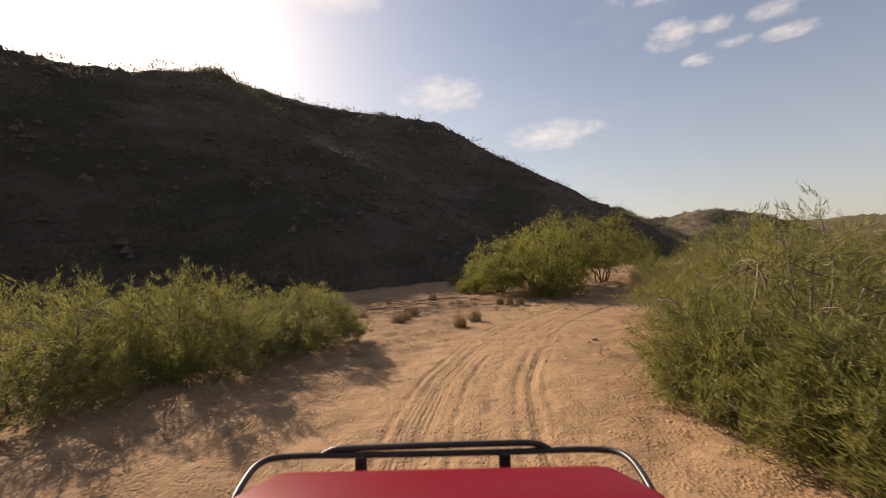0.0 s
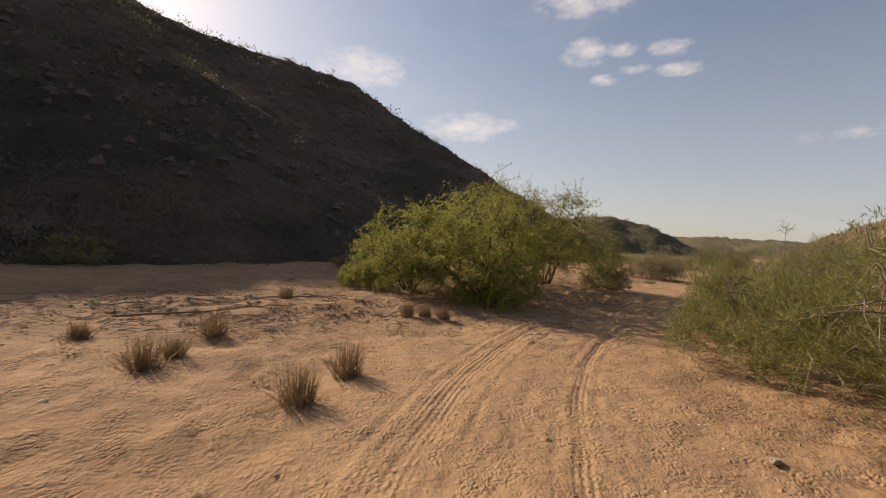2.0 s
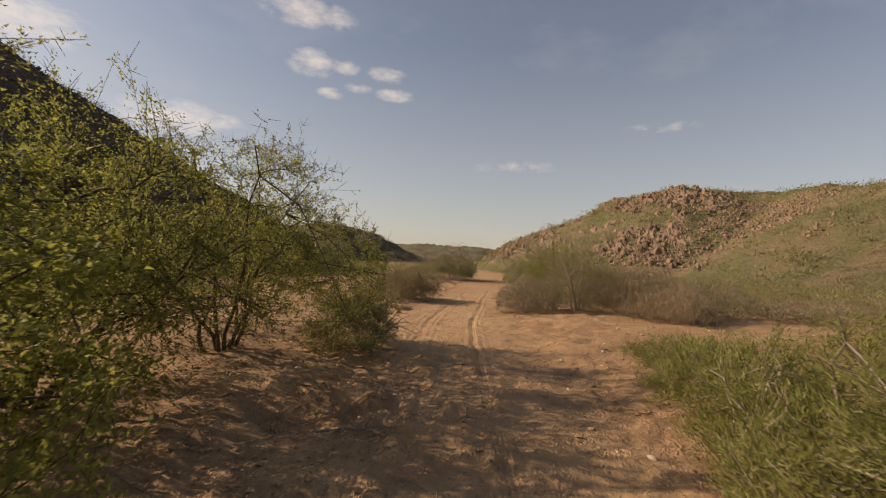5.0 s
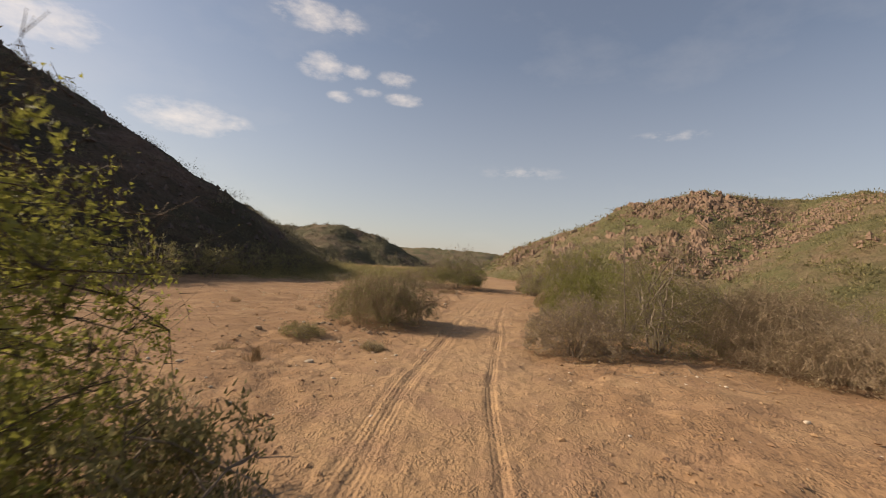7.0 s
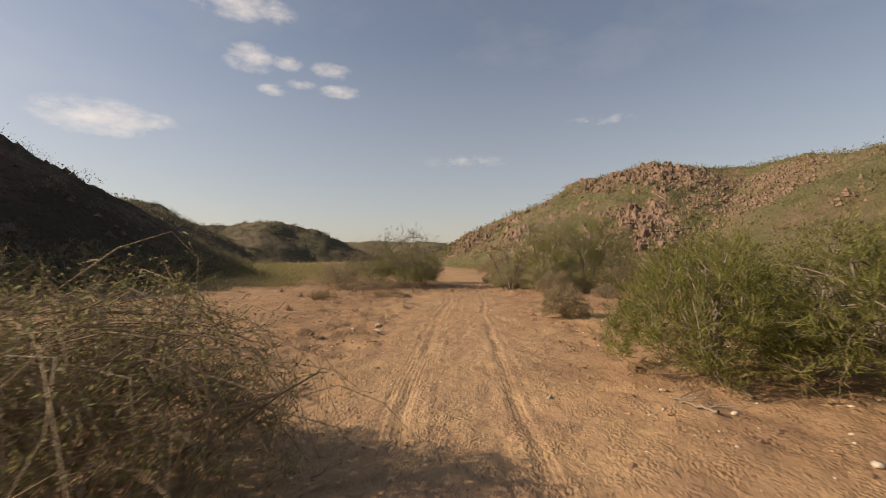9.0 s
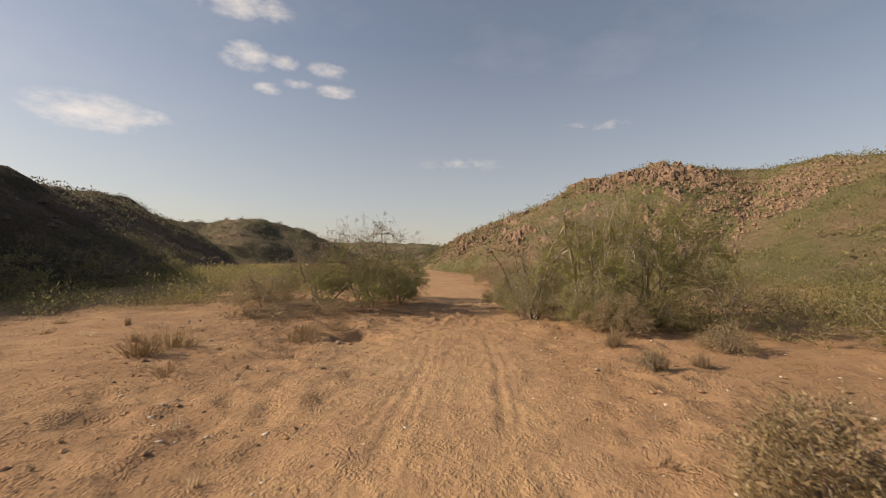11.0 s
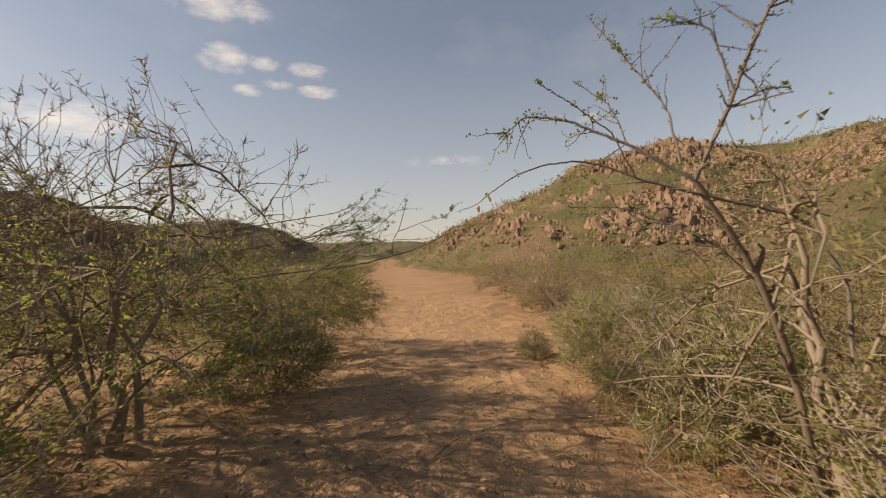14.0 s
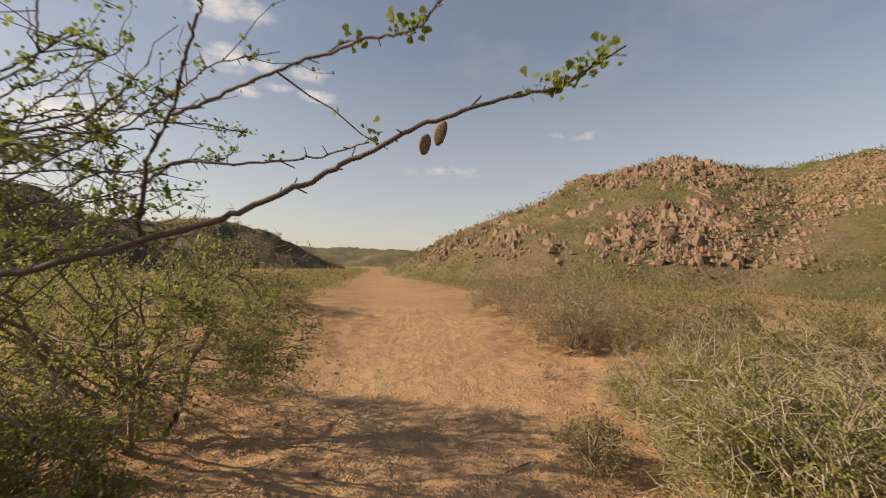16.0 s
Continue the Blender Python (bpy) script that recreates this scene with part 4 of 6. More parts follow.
shrub("wiry_shrub", 46.8, 44.4, 1.8, 1.5, "wiry", 207, "wiry shrub of pale dry twigs with sparse leaves", group="scrub beside the track", thick=1.5, dense=1.2, leafy=1.3, spurs=1500)
shrub("dry_shrub", 47.9, 45.3, 1.4, 1.1, "dry", 214, DRY, group="scrub beside the track", dense=0.9, thick=1.2)
shrub("wiry_shrub", 50.3, 46.5, 1.6, 1.6, "wiry", 208, "wiry shrub of pale dry twigs with sparse leaves", group="scrub beside the track", thick=1.5, dense=1.2, leafy=1.2, spurs=1500)
shrub("wiry_shrub", 48.7, 45.9, 1.6, 1.3, "wiry", 227, "wiry shrub of pale dry twigs with sparse leaves", group="scrub beside the track", thick=1.5, dense=1.1, leafy=1.3, spurs=1500)
shrub("low_shrub", 49.2, 47.8, 0.75, 0.55, "thin", 209, "small wiry thorn shrub on sand", dense=0.35, leafsize=0.7)
shrub("dry_shrub", 58.4, 50.9, 2.4, 2.3, "dry", 210, "broad grey dry shrub", group="scrub beside the track", dense=0.7, leafsize=1.3)
shrub("olive_shrub", 52.6, 44.8, 2.0, 1.9, "mixed", 221, MIXED, group="scrub beside the track", dense=0.8)
shrub("dry_shrub", 55.8, 50.0, 1.6, 1.5, "dry", 222, "broad grey dry shrub", group="scrub beside the track", dense=0.5, leafsize=1.3)
shrub("dry_shrub", 55.2, 47.2, 1.9, 1.9, "mixed", 211, MIXED, group="scrub beside the track", dense=0.8)
shrub("olive_shrub", 51.2, 42.2, 2.3, 2.3, "mixed", 212, MIXED, group="scrub beside the track", dense=0.8)
shrub("olive_shrub", 63.0, 55.5, 2.2, 2.2, "dry", 215, "broad grey dry shrub", group="scrub beside the track", dense=0.45, leafsize=1.4)
shrub("olive_shrub", 55.5, 62.5, 2.0, 2.2, "olive", 216, MIXED, group="scrub beside the track", dense=0.7)


for i, (x, y, h, r) in enumerate([(9, 42.8, 2.2, 2.3), (13.5, 48, 2.8, 2.7), (18, 52.5, 3.2, 3.0), (23, 56.5, 3.0, 2.8), (27.5, 61.5, 3.2, 3.0), (32.5, 65, 3.0, 2.8), (38, 70.5, 2.8, 2.8), (44, 76, 2.8, 2.8), (-9, 27.5, 1.2, 1.6), (-14.5, 26.5, 1.5, 1.9), (2, 31, 1.3, 1.8), (5, 38.5, 1.7, 1.9)]):
    shrub("dark_shrub", x, y, h, r, "olive", 240 + i, "dark green bush at the foot of the shaded hill", group="bushes at the hill foot", dense=0.6, leafsize=1.6, leafy=1.0, skirt=1.0)


# ---- scrub of the valley and the hills ----
def scrub_mass(name, spots, sizes, leaves, leaf, mat, seed, label, upright=0.3, slim=0.34):
    """Many small far bushes as one mesh; spots (n, 3)."""
    rng = np.random.default_rng(seed)
    n = len(spots)
    leaves, leaf = int(leaves * 0.75), leaf * 1.13
    which = np.repeat(np.arange(n), leaves)
    m = len(which)
    d = rng.normal(size=(m, 3))
    d /= np.linalg.norm(d, axis=1, keepdims=True)
    d[:, 2] = np.abs(d[:, 2])
    s = sizes[which]
    sub = rng.normal(0, 0.35, (n, 3, 3))[which, rng.integers(0, 3, m)]
    r = s * rng.uniform(0.12, 0.95, m) ** 0.75
    p = spots[which] + d * r[:, None] * np.array([1, 1, 0.8]) + sub * s[:, None] * np.array([1, 1, 0.25])
    V, T = leaf_tris(p, d + rng.normal(0, 0.5, (m, 3)) + np.array([0, 0, upright]), leaf * s * rng.uniform(0.6, 1.4, m), slim * leaf * s * rng.uniform(0.6, 1.3, m), rng)
    me = raw_mesh(name, V, tris=T)
    me.materials.append(mat)
    return tagged(new(name, me), label, "scrub", kind="stuff")


def on_hill(ridge, slope, seed, rough, box, n, rngseed, low=1.0, patchy=-1.1):
    rng = np.random.default_rng(rngseed)
    x, y = rng.uniform(box[0], box[2], n * 8), rng.uniform(box[1], box[3], n * 8)
    z = ridge_height(x, y, ridge, slope, seed, rough)
    dens = vnoise(x * 0.06, y * 0.06, rngseed)
    k = (z > low) & (rng.uniform(patchy, 0.9, n * 8) < dens)
    return np.stack([x, y, z - 0.1], 1)[k][:n]


rs = np.random.default_rng(5)
sp = on_hill(LEFT_RIDGE, 0.64, 3, 1.0, (-130, 20, 110, 210), 6000, 61)
far = np.minimum(np.hypot(sp[:, 0] - 26, sp[:, 1] - 34), np.hypot(sp[:, 0] - 46, sp[:, 1] - 48)) > 66
scrub_mass("hillside_scrub", sp[far], rs.uniform(0.5, 1.9, far.sum()) * rs.uniform(0.6, 1.25, far.sum()), 46, 0.21, LEAF_HILL_SHADE, 1, "scattered scrub bushes on the shaded hillside, leaves darkened for shade", slim=0.5)
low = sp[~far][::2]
scrub_mass("hillside_scrub", low, rs.uniform(0.6, 1.9, len(low)), 230, 0.082, LEAF_HILL_SHADE, 10, "scrub bushes low on the shaded hillside, leaves darkened for shade", slim=0.5)
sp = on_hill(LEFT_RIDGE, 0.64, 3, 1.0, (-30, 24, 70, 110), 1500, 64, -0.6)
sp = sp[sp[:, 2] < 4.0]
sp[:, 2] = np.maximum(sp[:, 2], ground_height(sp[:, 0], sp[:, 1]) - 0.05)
scrub_mass("hillfoot_scrub", sp, rs.uniform(0.9, 2.3, len(sp)), 420, 0.06, LEAF_HILL_SHADE, 9, "green bushes along the foot of the shaded hill, leaves darkened for shade")
sp = on_hill(RIGHT_RIDGE, 0.52, 51, 0.9, (80, -90, 215, 130), 5200, 62, 0.0, -1.6)
scrub_mass("hillside_scrub", sp, 0.45 + 1.7 * rs.uniform(0, 1, len(sp)) ** 2, 36, 0.235, LEAF_OLIVE, 2, "olive scrub bushes scattered on the rocky hillside", slim=0.5)
sp = on_hill(MID_RIDGE, 0.55, 77, 1.0, (50, 160, 200, 280), 700, 63)
scrub_mass("hillside_scrub", sp, rs.uniform(0.6, 1.4, len(sp)), 36, 0.45, LEAF_HILL_SHADE, 3, "scrub bushes on the low middle hill")


def valley_spots(n, seed, box, clear):
    rng = np.random.default_rng(seed)
    x, y = rng.uniform(box[0], box[2], n * 10), rng.uniform(box[1], box[3], n * 10)
    gap = np.min(np.hypot(x[:, None] - LINE[None, ::3, 0], y[:, None] - LINE[None, ::3, 1]), axis=1)
    hl = ridge_height(x, y, LEFT_RIDGE, 0.64, 3, 1.0)
    patch = vnoise(x * 0.045, y * 0.045, seed)
    k = (gap > clear) & (hl < 1.0) & (rng.uniform(-1.2, 0.5, n * 10) < patch)
    x, y = x[k][:n], y[k][:n]
    return np.stack([x, y, ground_height(x, y)], 1)


sp = valley_spots(2500, 71, (44, 4, 150, 150), 6.0)
far = np.hypot(sp[:, 0] - 50, sp[:, 1] - 48) > 26
mid = far & (np.hypot(sp[:, 0] - 50, sp[:, 1] - 48) < 58)
scrub_mass("valley_scrub", sp[mid], rs.uniform(0.8, 1.9, mid.sum()), 150, 0.105, LEAF_OLIVE, 4, "olive green scrub covering the valley floor", upright=0.2, slim=0.45)
past = far & ~mid
scrub_mass("valley_scrub", sp[past], rs.uniform(0.8, 1.9, past.sum()), 50, 0.20, LEAF_OLIVE, 24, "olive green scrub further down the valley", upright=0.2, slim=0.45)
sp = sp[~far]
scrub_mass("valley_scrub", sp, rs.uniform(0.7, 1.4, len(sp)), 190, 0.135, LEAF_OLIVE, 14, "olive green scrub near the narrow", upright=0.2)
sp = valley_spots(70, 78, (45, 27, 62, 45), 5.0)
scrub_mass("valley_scrub", sp, rs.uniform(0.6, 1.3, len(sp)), 360, 0.093, LEAF_OLIVE, 17, "olive green scrub between the track and the rocky hill", upright=0.2)
sp = valley_spots(300, 72, (28, 58, 110, 170), 9.0)
scrub_mass("valley_scrub", sp, rs.uniform(0.8, 1.8, len(sp)), 240, 0.085, LEAF_OLIVE, 5, "green scrub below the shaded hill", upright=0.4)
sp = valley_spots(240, 76, (24, 55, 66, 84), 9.0)
scrub_mass("valley_scrub", sp, rs.uniform(0.6, 1.4, len(sp)), 320, 0.085, LEAF_OLIVE, 15, "green scrub on the flat below the shaded hill", upright=0.2)
sp = valley_spots(340, 73, (90, 90, 420, 460), 6.0)
scrub_mass("valley_scrub", sp, rs.uniform(1.2, 2.6, len(sp)), 90, 0.24, LEAF_OLIVE, 6, "distant olive scrub of the valley")
sp = valley_spots(280, 74, (28, -10, 80, 26), 8.0)
scrub_mass("valley_scrub", sp, rs.uniform(0.7, 1.5, len(sp)), 170, 0.16, LEAF_OLIVE, 7, "olive scrub at the foot of the rocky hill", upright=0.4)


rg = np.random.default_rng(33)
k = rg.integers(100, 246, 2600)
d = np.gradient(LINE, axis=0)[k]
d /= np.linalg.norm(d, axis=1, keepdims=True)
off = np.sign(rg.normal(size=2600)) * rg.uniform(2.0, 13.0, 2600)
sp = np.stack([LINE[k, 0] + off * d[:, 1], LINE[k, 1] - off * d[:, 0]], 1)
sp = sp[vnoise(sp[:, 0] * 0.3, sp[:, 1] * 0.3, 91) > rg.uniform(-0.5, 0.7, 2600)]
sp = np.column_stack([sp, ground_height(sp[:, 0], sp[:, 1])])
scrub_mass("dry_stubble", sp[::2], rg.uniform(0.04, 0.16, len(sp[::2])), 60, 0.7, GRASS_DRY, 16, "withered brown stubble and small dead herbs on sand", upright=0.5, slim=0.08)
scrub_mass("dead_herbs", sp[1::2], 0.05 + 0.15 * rg.uniform(0, 1, len(sp[1::2])) ** 2, 60, 0.5, LITTER, 36, "flat dark brown dead herbs dotted over the sand", upright=0.1, slim=0.16)


# ---- grass tufts, stones, dead wood ----
def tuft(x, y, h, r, seed, label="dry straw-coloured grass tuft on sand", blades=170):
    rng = np.random.default_rng(seed)
    a = rng.uniform(0, 6.283, blades)
    h, r = 1.2 * h, 0.95 * r
    b = rng.uniform(0, 0.7, blades) * r
    beg = np.stack([b * np.cos(a), b * np.sin(a), np.full(blades, -0.02)], 1)
    lean = rng.uniform(0.0, 1.0, blades) ** 1.6 * r
    hh = h * rng.uniform(0.45, 1.05, blades) * (1 - 0.45 * (lean / r) ** 2)
    a2 = a + rng.normal(0, 0.5, blades)
    end = beg + np.stack([lean * np.cos(a2), lean * np.sin(a2), hh], 1)
    mid = (beg + end) / 2
    mid[:, 2] += 0.18 * hh
    V, Q = tubes(bezier(beg, mid, end, 4), np.full(blades, 0.0055), np.full(blades, 0.0016), 3)
    base = tagged(new("grass_tuft"), label, "grass", "grass tufts on the sand")
    base.matrix_world = pose(x, y, gz(x, y))
    mesh_part("grass_clump", raw_mesh("grass_clump", V, Q), GRASS_DRY, base)
    return base


for i, (x, y, h, r) in enumerate([(0.44, 13.6, 0.42, 0.30), (0.98, 14.5, 0.42, 0.30), (-1.6, 14.8, 0.38, 0.34), (-1.35, 15.2, 0.30, 0.22), (-3.1, 16.3, 0.30, 0.22), (-1.2, 16.5, 0.34, 0.32), (-0.55, 20.2, 0.30, 0.25),
                                  (2.36, 18.84, 0.36, 0.22), (2.77, 18.69, 0.34, 0.18), (3.21, 18.67, 0.30, 0.22), (40.6, 39.0, 0.48, 0.36), (33.4, 46.5, 0.45, 0.6), (32.6, 46.0, 0.4, 0.5), (36.7, 46.3, 0.36, 0.5), (36.1, 45.7, 0.30, 0.5), (37.8, 46.2, 0.3, 0.4), (38.3, 37.6, 0.40, 0.25), (39.4, 37.0, 0.3, 0.22)]):
    tuft(x, y, h, r, 300 + i)


rng = random.Random(77)
for i in range(26):
    x, y = (rng.uniform(10, 21), rng.uniform(30.5, 42)) if i < 15 else (rng.uniform(30, 38), rng.uniform(43.5, 53))
    if abs(x - 21.6) + abs(y - 34.7) > 2.2 and y - 24.5 > 0.93 * (x - 13.9) + 2.2:
        tuft(x, y, rng.uniform(0.10, 0.24), rng.uniform(0.12, 0.35), 340 + i, "low brown withered herb on sand", 70)


def stone_mesh(seed, flat=0.7):
    bm = bmesh.new()
    bmesh.ops.create_icosphere(bm, subdivisions=1, radius=1.0)
    rng = random.Random(seed)
    for v in bm.verts:
        k = rng.uniform(0.62, 1.15)
        v.co = Vector((v.co.x * k * 1.15, v.co.y * k, v.co.z * k * flat))
    me = bpy.data.meshes.new("stone")
    bm.to_mesh(me)
    bm.free()
    return me


STONES = [stone_mesh(s) for s in range(8)]
BROWN_STONES = [stone_mesh(60 + s, 0.9) for s in range(8)]
for m in BROWN_STONES:
    m.materials.append(STONE_BROWN)


def crag_mesh(seed):
    """A blocky upright piece of jointed rock."""
    bm = bmesh.new()
    bmesh.ops.create_icosphere(bm, subdivisions=1, radius=1.0)
    rng = random.Random(seed)
    lean = rng.uniform(-0.2, 0.2)
    for v in bm.verts:
        c = [math.copysign(abs(q) ** 0.42, q) * rng.uniform(0.72, 1.15) for q in v.co]
        k = 1 - 0.22 * max(c[2], 0)
        v.co = Vector((c[0] * 0.75 * k + lean * c[2], c[1] * 0.6 * k, c[2] * 1.25))
    me = bpy.data.meshes.new("crag")
    bm.to_mesh(me)
    bm.free()
    return me


BOULDERS = [crag_mesh(40 + s) for s in range(8)]
for me in STONES:
    me.materials.append(STONE_PALE)
for me in BOULDERS:
    me.materials.append(ROCK_RED)


def stone(x, y, s, seed, label="pale loose stone lying on the sand", kinds=STONES):
    rng = random.Random(seed)
    ob = tagged(new("stone", kinds[seed % 8]), label, "stone", "loose stones on the sand")
    ob.matrix_world = pose(x, y, gz(x, y) + 0.25 * s, rng.uniform(-12, 12), rng.uniform(-12, 12), rng.uniform(0, 360)) @ Matrix.Diagonal((s, s * rng.uniform(0.7, 1), s * 0.8, 1))
    return ob


for i, (x, y, s) in enumerate([(3.6, 10.7, 0.09), (3.4, 10.5, 0.06), (4.85, 11.8, 0.07), (4.2, 9.8, 0.05), (-2.3, 13.4, 0.07), (-2.0, 13.6, 0.06), (26.7, 32.9, 0.06), (16.9, 31.2, 0.13), (14.6, 31.8, 0.08), (15.8, 33.6, 0.09),
                               (17.6, 35.4, 0.12), (18.4, 35.0, 0.10), (24.2, 27.2, 0.08), (19.6, 35.2, 0.09), (37.8, 38.6, 0.06), (44.6, 42.0, 0.07), (30.2, 31.5, 0.08), (29.5, 39.2, 0.14), (29.9, 39.6, 0.12), (29.2, 39.9, 0.10)]):
    stone(x, y, s, 400 + i)


rng = random.Random(77)
for i, (x, y, r, n) in enumerate([(19.7, 36.2, 0.7, 14), (19.4, 34.9, 0.5, 12), (20.3, 33.2, 0.35, 8), (19.2, 32.6, 0.4, 9), (18.6, 31.8, 0.45, 10), (28.6, 39.2, 0.8, 8), (36.0, 45.9, 0.7, 10)]):
    for j in range(n):
        stone(x + rng.gauss(0, r), y + rng.gauss(0, r), 0.030 + 0.075 * rng.random() ** 2, 500 + 20 * i + j, "brown stone among crumbled earth", STONES if j % 5 == 3 else BROWN_STONES)
rng = random.Random(78)
for i in range(46):
    x, y = (rng.uniform(9, 22), rng.uniform(29.5, 44)) if i < 30 else (rng.uniform(29, 39), rng.uniform(42.5, 53))
    if y - 24.5 > 0.93 * (x - 13.9) + 2.0:
        stone(x, y, rng.uniform(0.03, 0.10), 440 + i)


ICO = np.array([(0.0, 0.53, 0.85), (0.0, -0.53, 0.85), (0.0, 0.53, -0.85), (0.0, -0.53, -0.85), (0.53, 0.85, 0.0), (-0.53, 0.85, 0.0), (0.53, -0.85, 0.0), (-0.53, -0.85, 0.0), (0.85, 0.0, 0.53), (-0.85, 0.0, 0.53), (0.85, 0.0, -0.53), (-0.85, 0.0, -0.53)])
ICO_FACES = [(a, b, c) for a in range(12) for b in range(a + 1, 12) for c in range(b + 1, 12)
             if max(np.linalg.norm(ICO[a] - ICO[b]), np.linalg.norm(ICO[b] - ICO[c]), np.linalg.norm(ICO[a] - ICO[c])) < 1.2]
ICO_FACES = np.array([(a, b, c) if np.dot(np.cross(ICO[b] - ICO[a], ICO[c] - ICO[a]), ICO[a]) > 0 else (a, c, b) for a, b, c in ICO_FACES])


def lumps(name, spots, sizes, mat, seed, label, category):
    """Many small rounded lumps as one mesh."""
    rg = np.random.default_rng(seed)
    n = len(spots)
    a = rg.uniform(0, 6.283, n)
    flat = np.stack([rg.uniform(0.8, 1.4, n), rg.uniform(0.7, 1.1, n), rg.uniform(0.4, 0.7, n)], 1)
    V = ICO[None] * flat[:, None] * sizes[:, None, None] * rg.uniform(0.75, 1.2, (n, 12, 1))
    x = V[..., 0] * np.cos(a)[:, None] - V[..., 1] * np.sin(a)[:, None]
    y = V[..., 0] * np.sin(a)[:, None] + V[..., 1] * np.cos(a)[:, None]
    V = np.stack([x, y, V[..., 2]], 2) + spots[:, None]
    T = (np.arange(n)[:, None, None] * 12 + ICO_FACES[None]).reshape(-1, 3)
    me = raw_mesh(name, V.reshape(-1, 3), tris=T)
    me.materials.append(mat)
    return tagged(new(name, me), label, category, kind="stuff")


def clods(name, spots, sizes, mat, seed, label):
    """Angular crumbs half sunk in the sand, as one mesh."""
    rg = np.random.default_rng(seed)
    n = len(spots)
    o = np.array([(1, 0.2, 0), (0.1, 1, 0.1), (-1, 0, 0), (0, -1, 0), (0.2, 0.1, 0.42), (0, 0, -0.6)])
    a = rg.uniform(0, 6.283, n)
    V = o[None] * sizes[:, None, None] * rg.uniform(0.6, 1.4, (n, 6, 3))
    x = V[..., 0] * np.cos(a)[:, None] - V[..., 1] * np.sin(a)[:, None]
    y = V[..., 0] * np.sin(a)[:, None] + V[..., 1] * np.cos(a)[:, None]
    V = np.stack([x, y, V[..., 2]], 2) + spots[:, None]
    f = np.array([(0, 1, 4), (1, 2, 4), (2, 3, 4), (3, 0, 4), (1, 0, 5), (2, 1, 5), (3, 2, 5), (0, 3, 5)])
    me = raw_mesh(name, V.reshape(-1, 3), tris=(np.arange(n)[:, None, None] * 6 + f[None]).reshape(-1, 3))
    me.shade_flat()
    me.materials.append(mat)
    return tagged(new(name, me), label, "clods", kind="stuff")


def beside_track(n, seed, spreads, lo=100, hi=246, clear=0.0):
    rng = np.random.default_rng(seed)
    k = rng.integers(lo, hi, n)
    off = rng.normal(0, 1, n) * rng.choice(spreads, n)
    off += np.sign(off) * clear
    d = np.gradient(LINE, axis=0)[k]
    d /= np.linalg.norm(d, axis=1, keepdims=True)
    x, y = LINE[k, 0] + off * d[:, 1] + rng.normal(0, 0.4, n), LINE[k, 1] - off * d[:, 0] + rng.normal(0, 0.4, n)
    keep = vnoise(x * 0.5, y * 0.5, seed) > rng.uniform(-1.0, 0.8, n)
    return np.stack([x[keep], y[keep], ground_height(x[keep], y[keep])], 1)


rg = np.random.default_rng(8)
sp = beside_track(4000, 8, [2.5, 4.0, 7.0], clear=0.9)
lumps("gravel", sp, 0.006 + 0.034 * rg.uniform(0, 1, len(sp)) ** 4, STONE_PALE, 8, "scattered small pebbles on the sand", "gravel")
sp = beside_track(7000, 18, [1.6, 3.0, 5.0], clear=0.5)
clods("sand_clods", sp, 0.008 + 0.045 * rg.uniform(0, 1, len(sp)) ** 4, SAND, 18, "small sandy clods and crumbs beside the ruts")
sp = beside_track(16000, 28, [2.0, 3.5, 5.5], 134, 230, 1.5)
clods("sand_clods", sp, 0.012 + 0.060 * rg.uniform(0, 1, len(sp)) ** 4, SAND, 28, "crumbled clods on the open sand")
sp = np.concatenate([np.random.default_rng(58).normal((cx, cy), 0.62 * r, (1100, 2)) for cx, cy, r in CHURN])
sp = np.column_stack([sp, ground_height(sp[:, 0], sp[:, 1])])
clods("earth_clods", sp, 0.012 + 0.055 * rg.uniform(0, 1, len(sp)) ** 3, SAND, 58, "trampled lumps of sandy earth in the shade of the trees")
sp = beside_track(7500, 38, [2.5, 4.5], 126, 230, 1.6)
clods("earth_clods", sp, 0.015 + 0.05 * rg.uniform(0, 1, len(sp)) ** 3, EARTH, 38, "dark reddish earth clods on the open sand")
sp = beside_track(1700, 29, [4.0, 7.0], 138, 216, 2.2)
lumps("gravel", sp, 0.014 + 0.045 * rg.uniform(0, 1, len(sp)) ** 3, STONE_PALE, 29, "pale stones scattered on the open sand", "gravel")


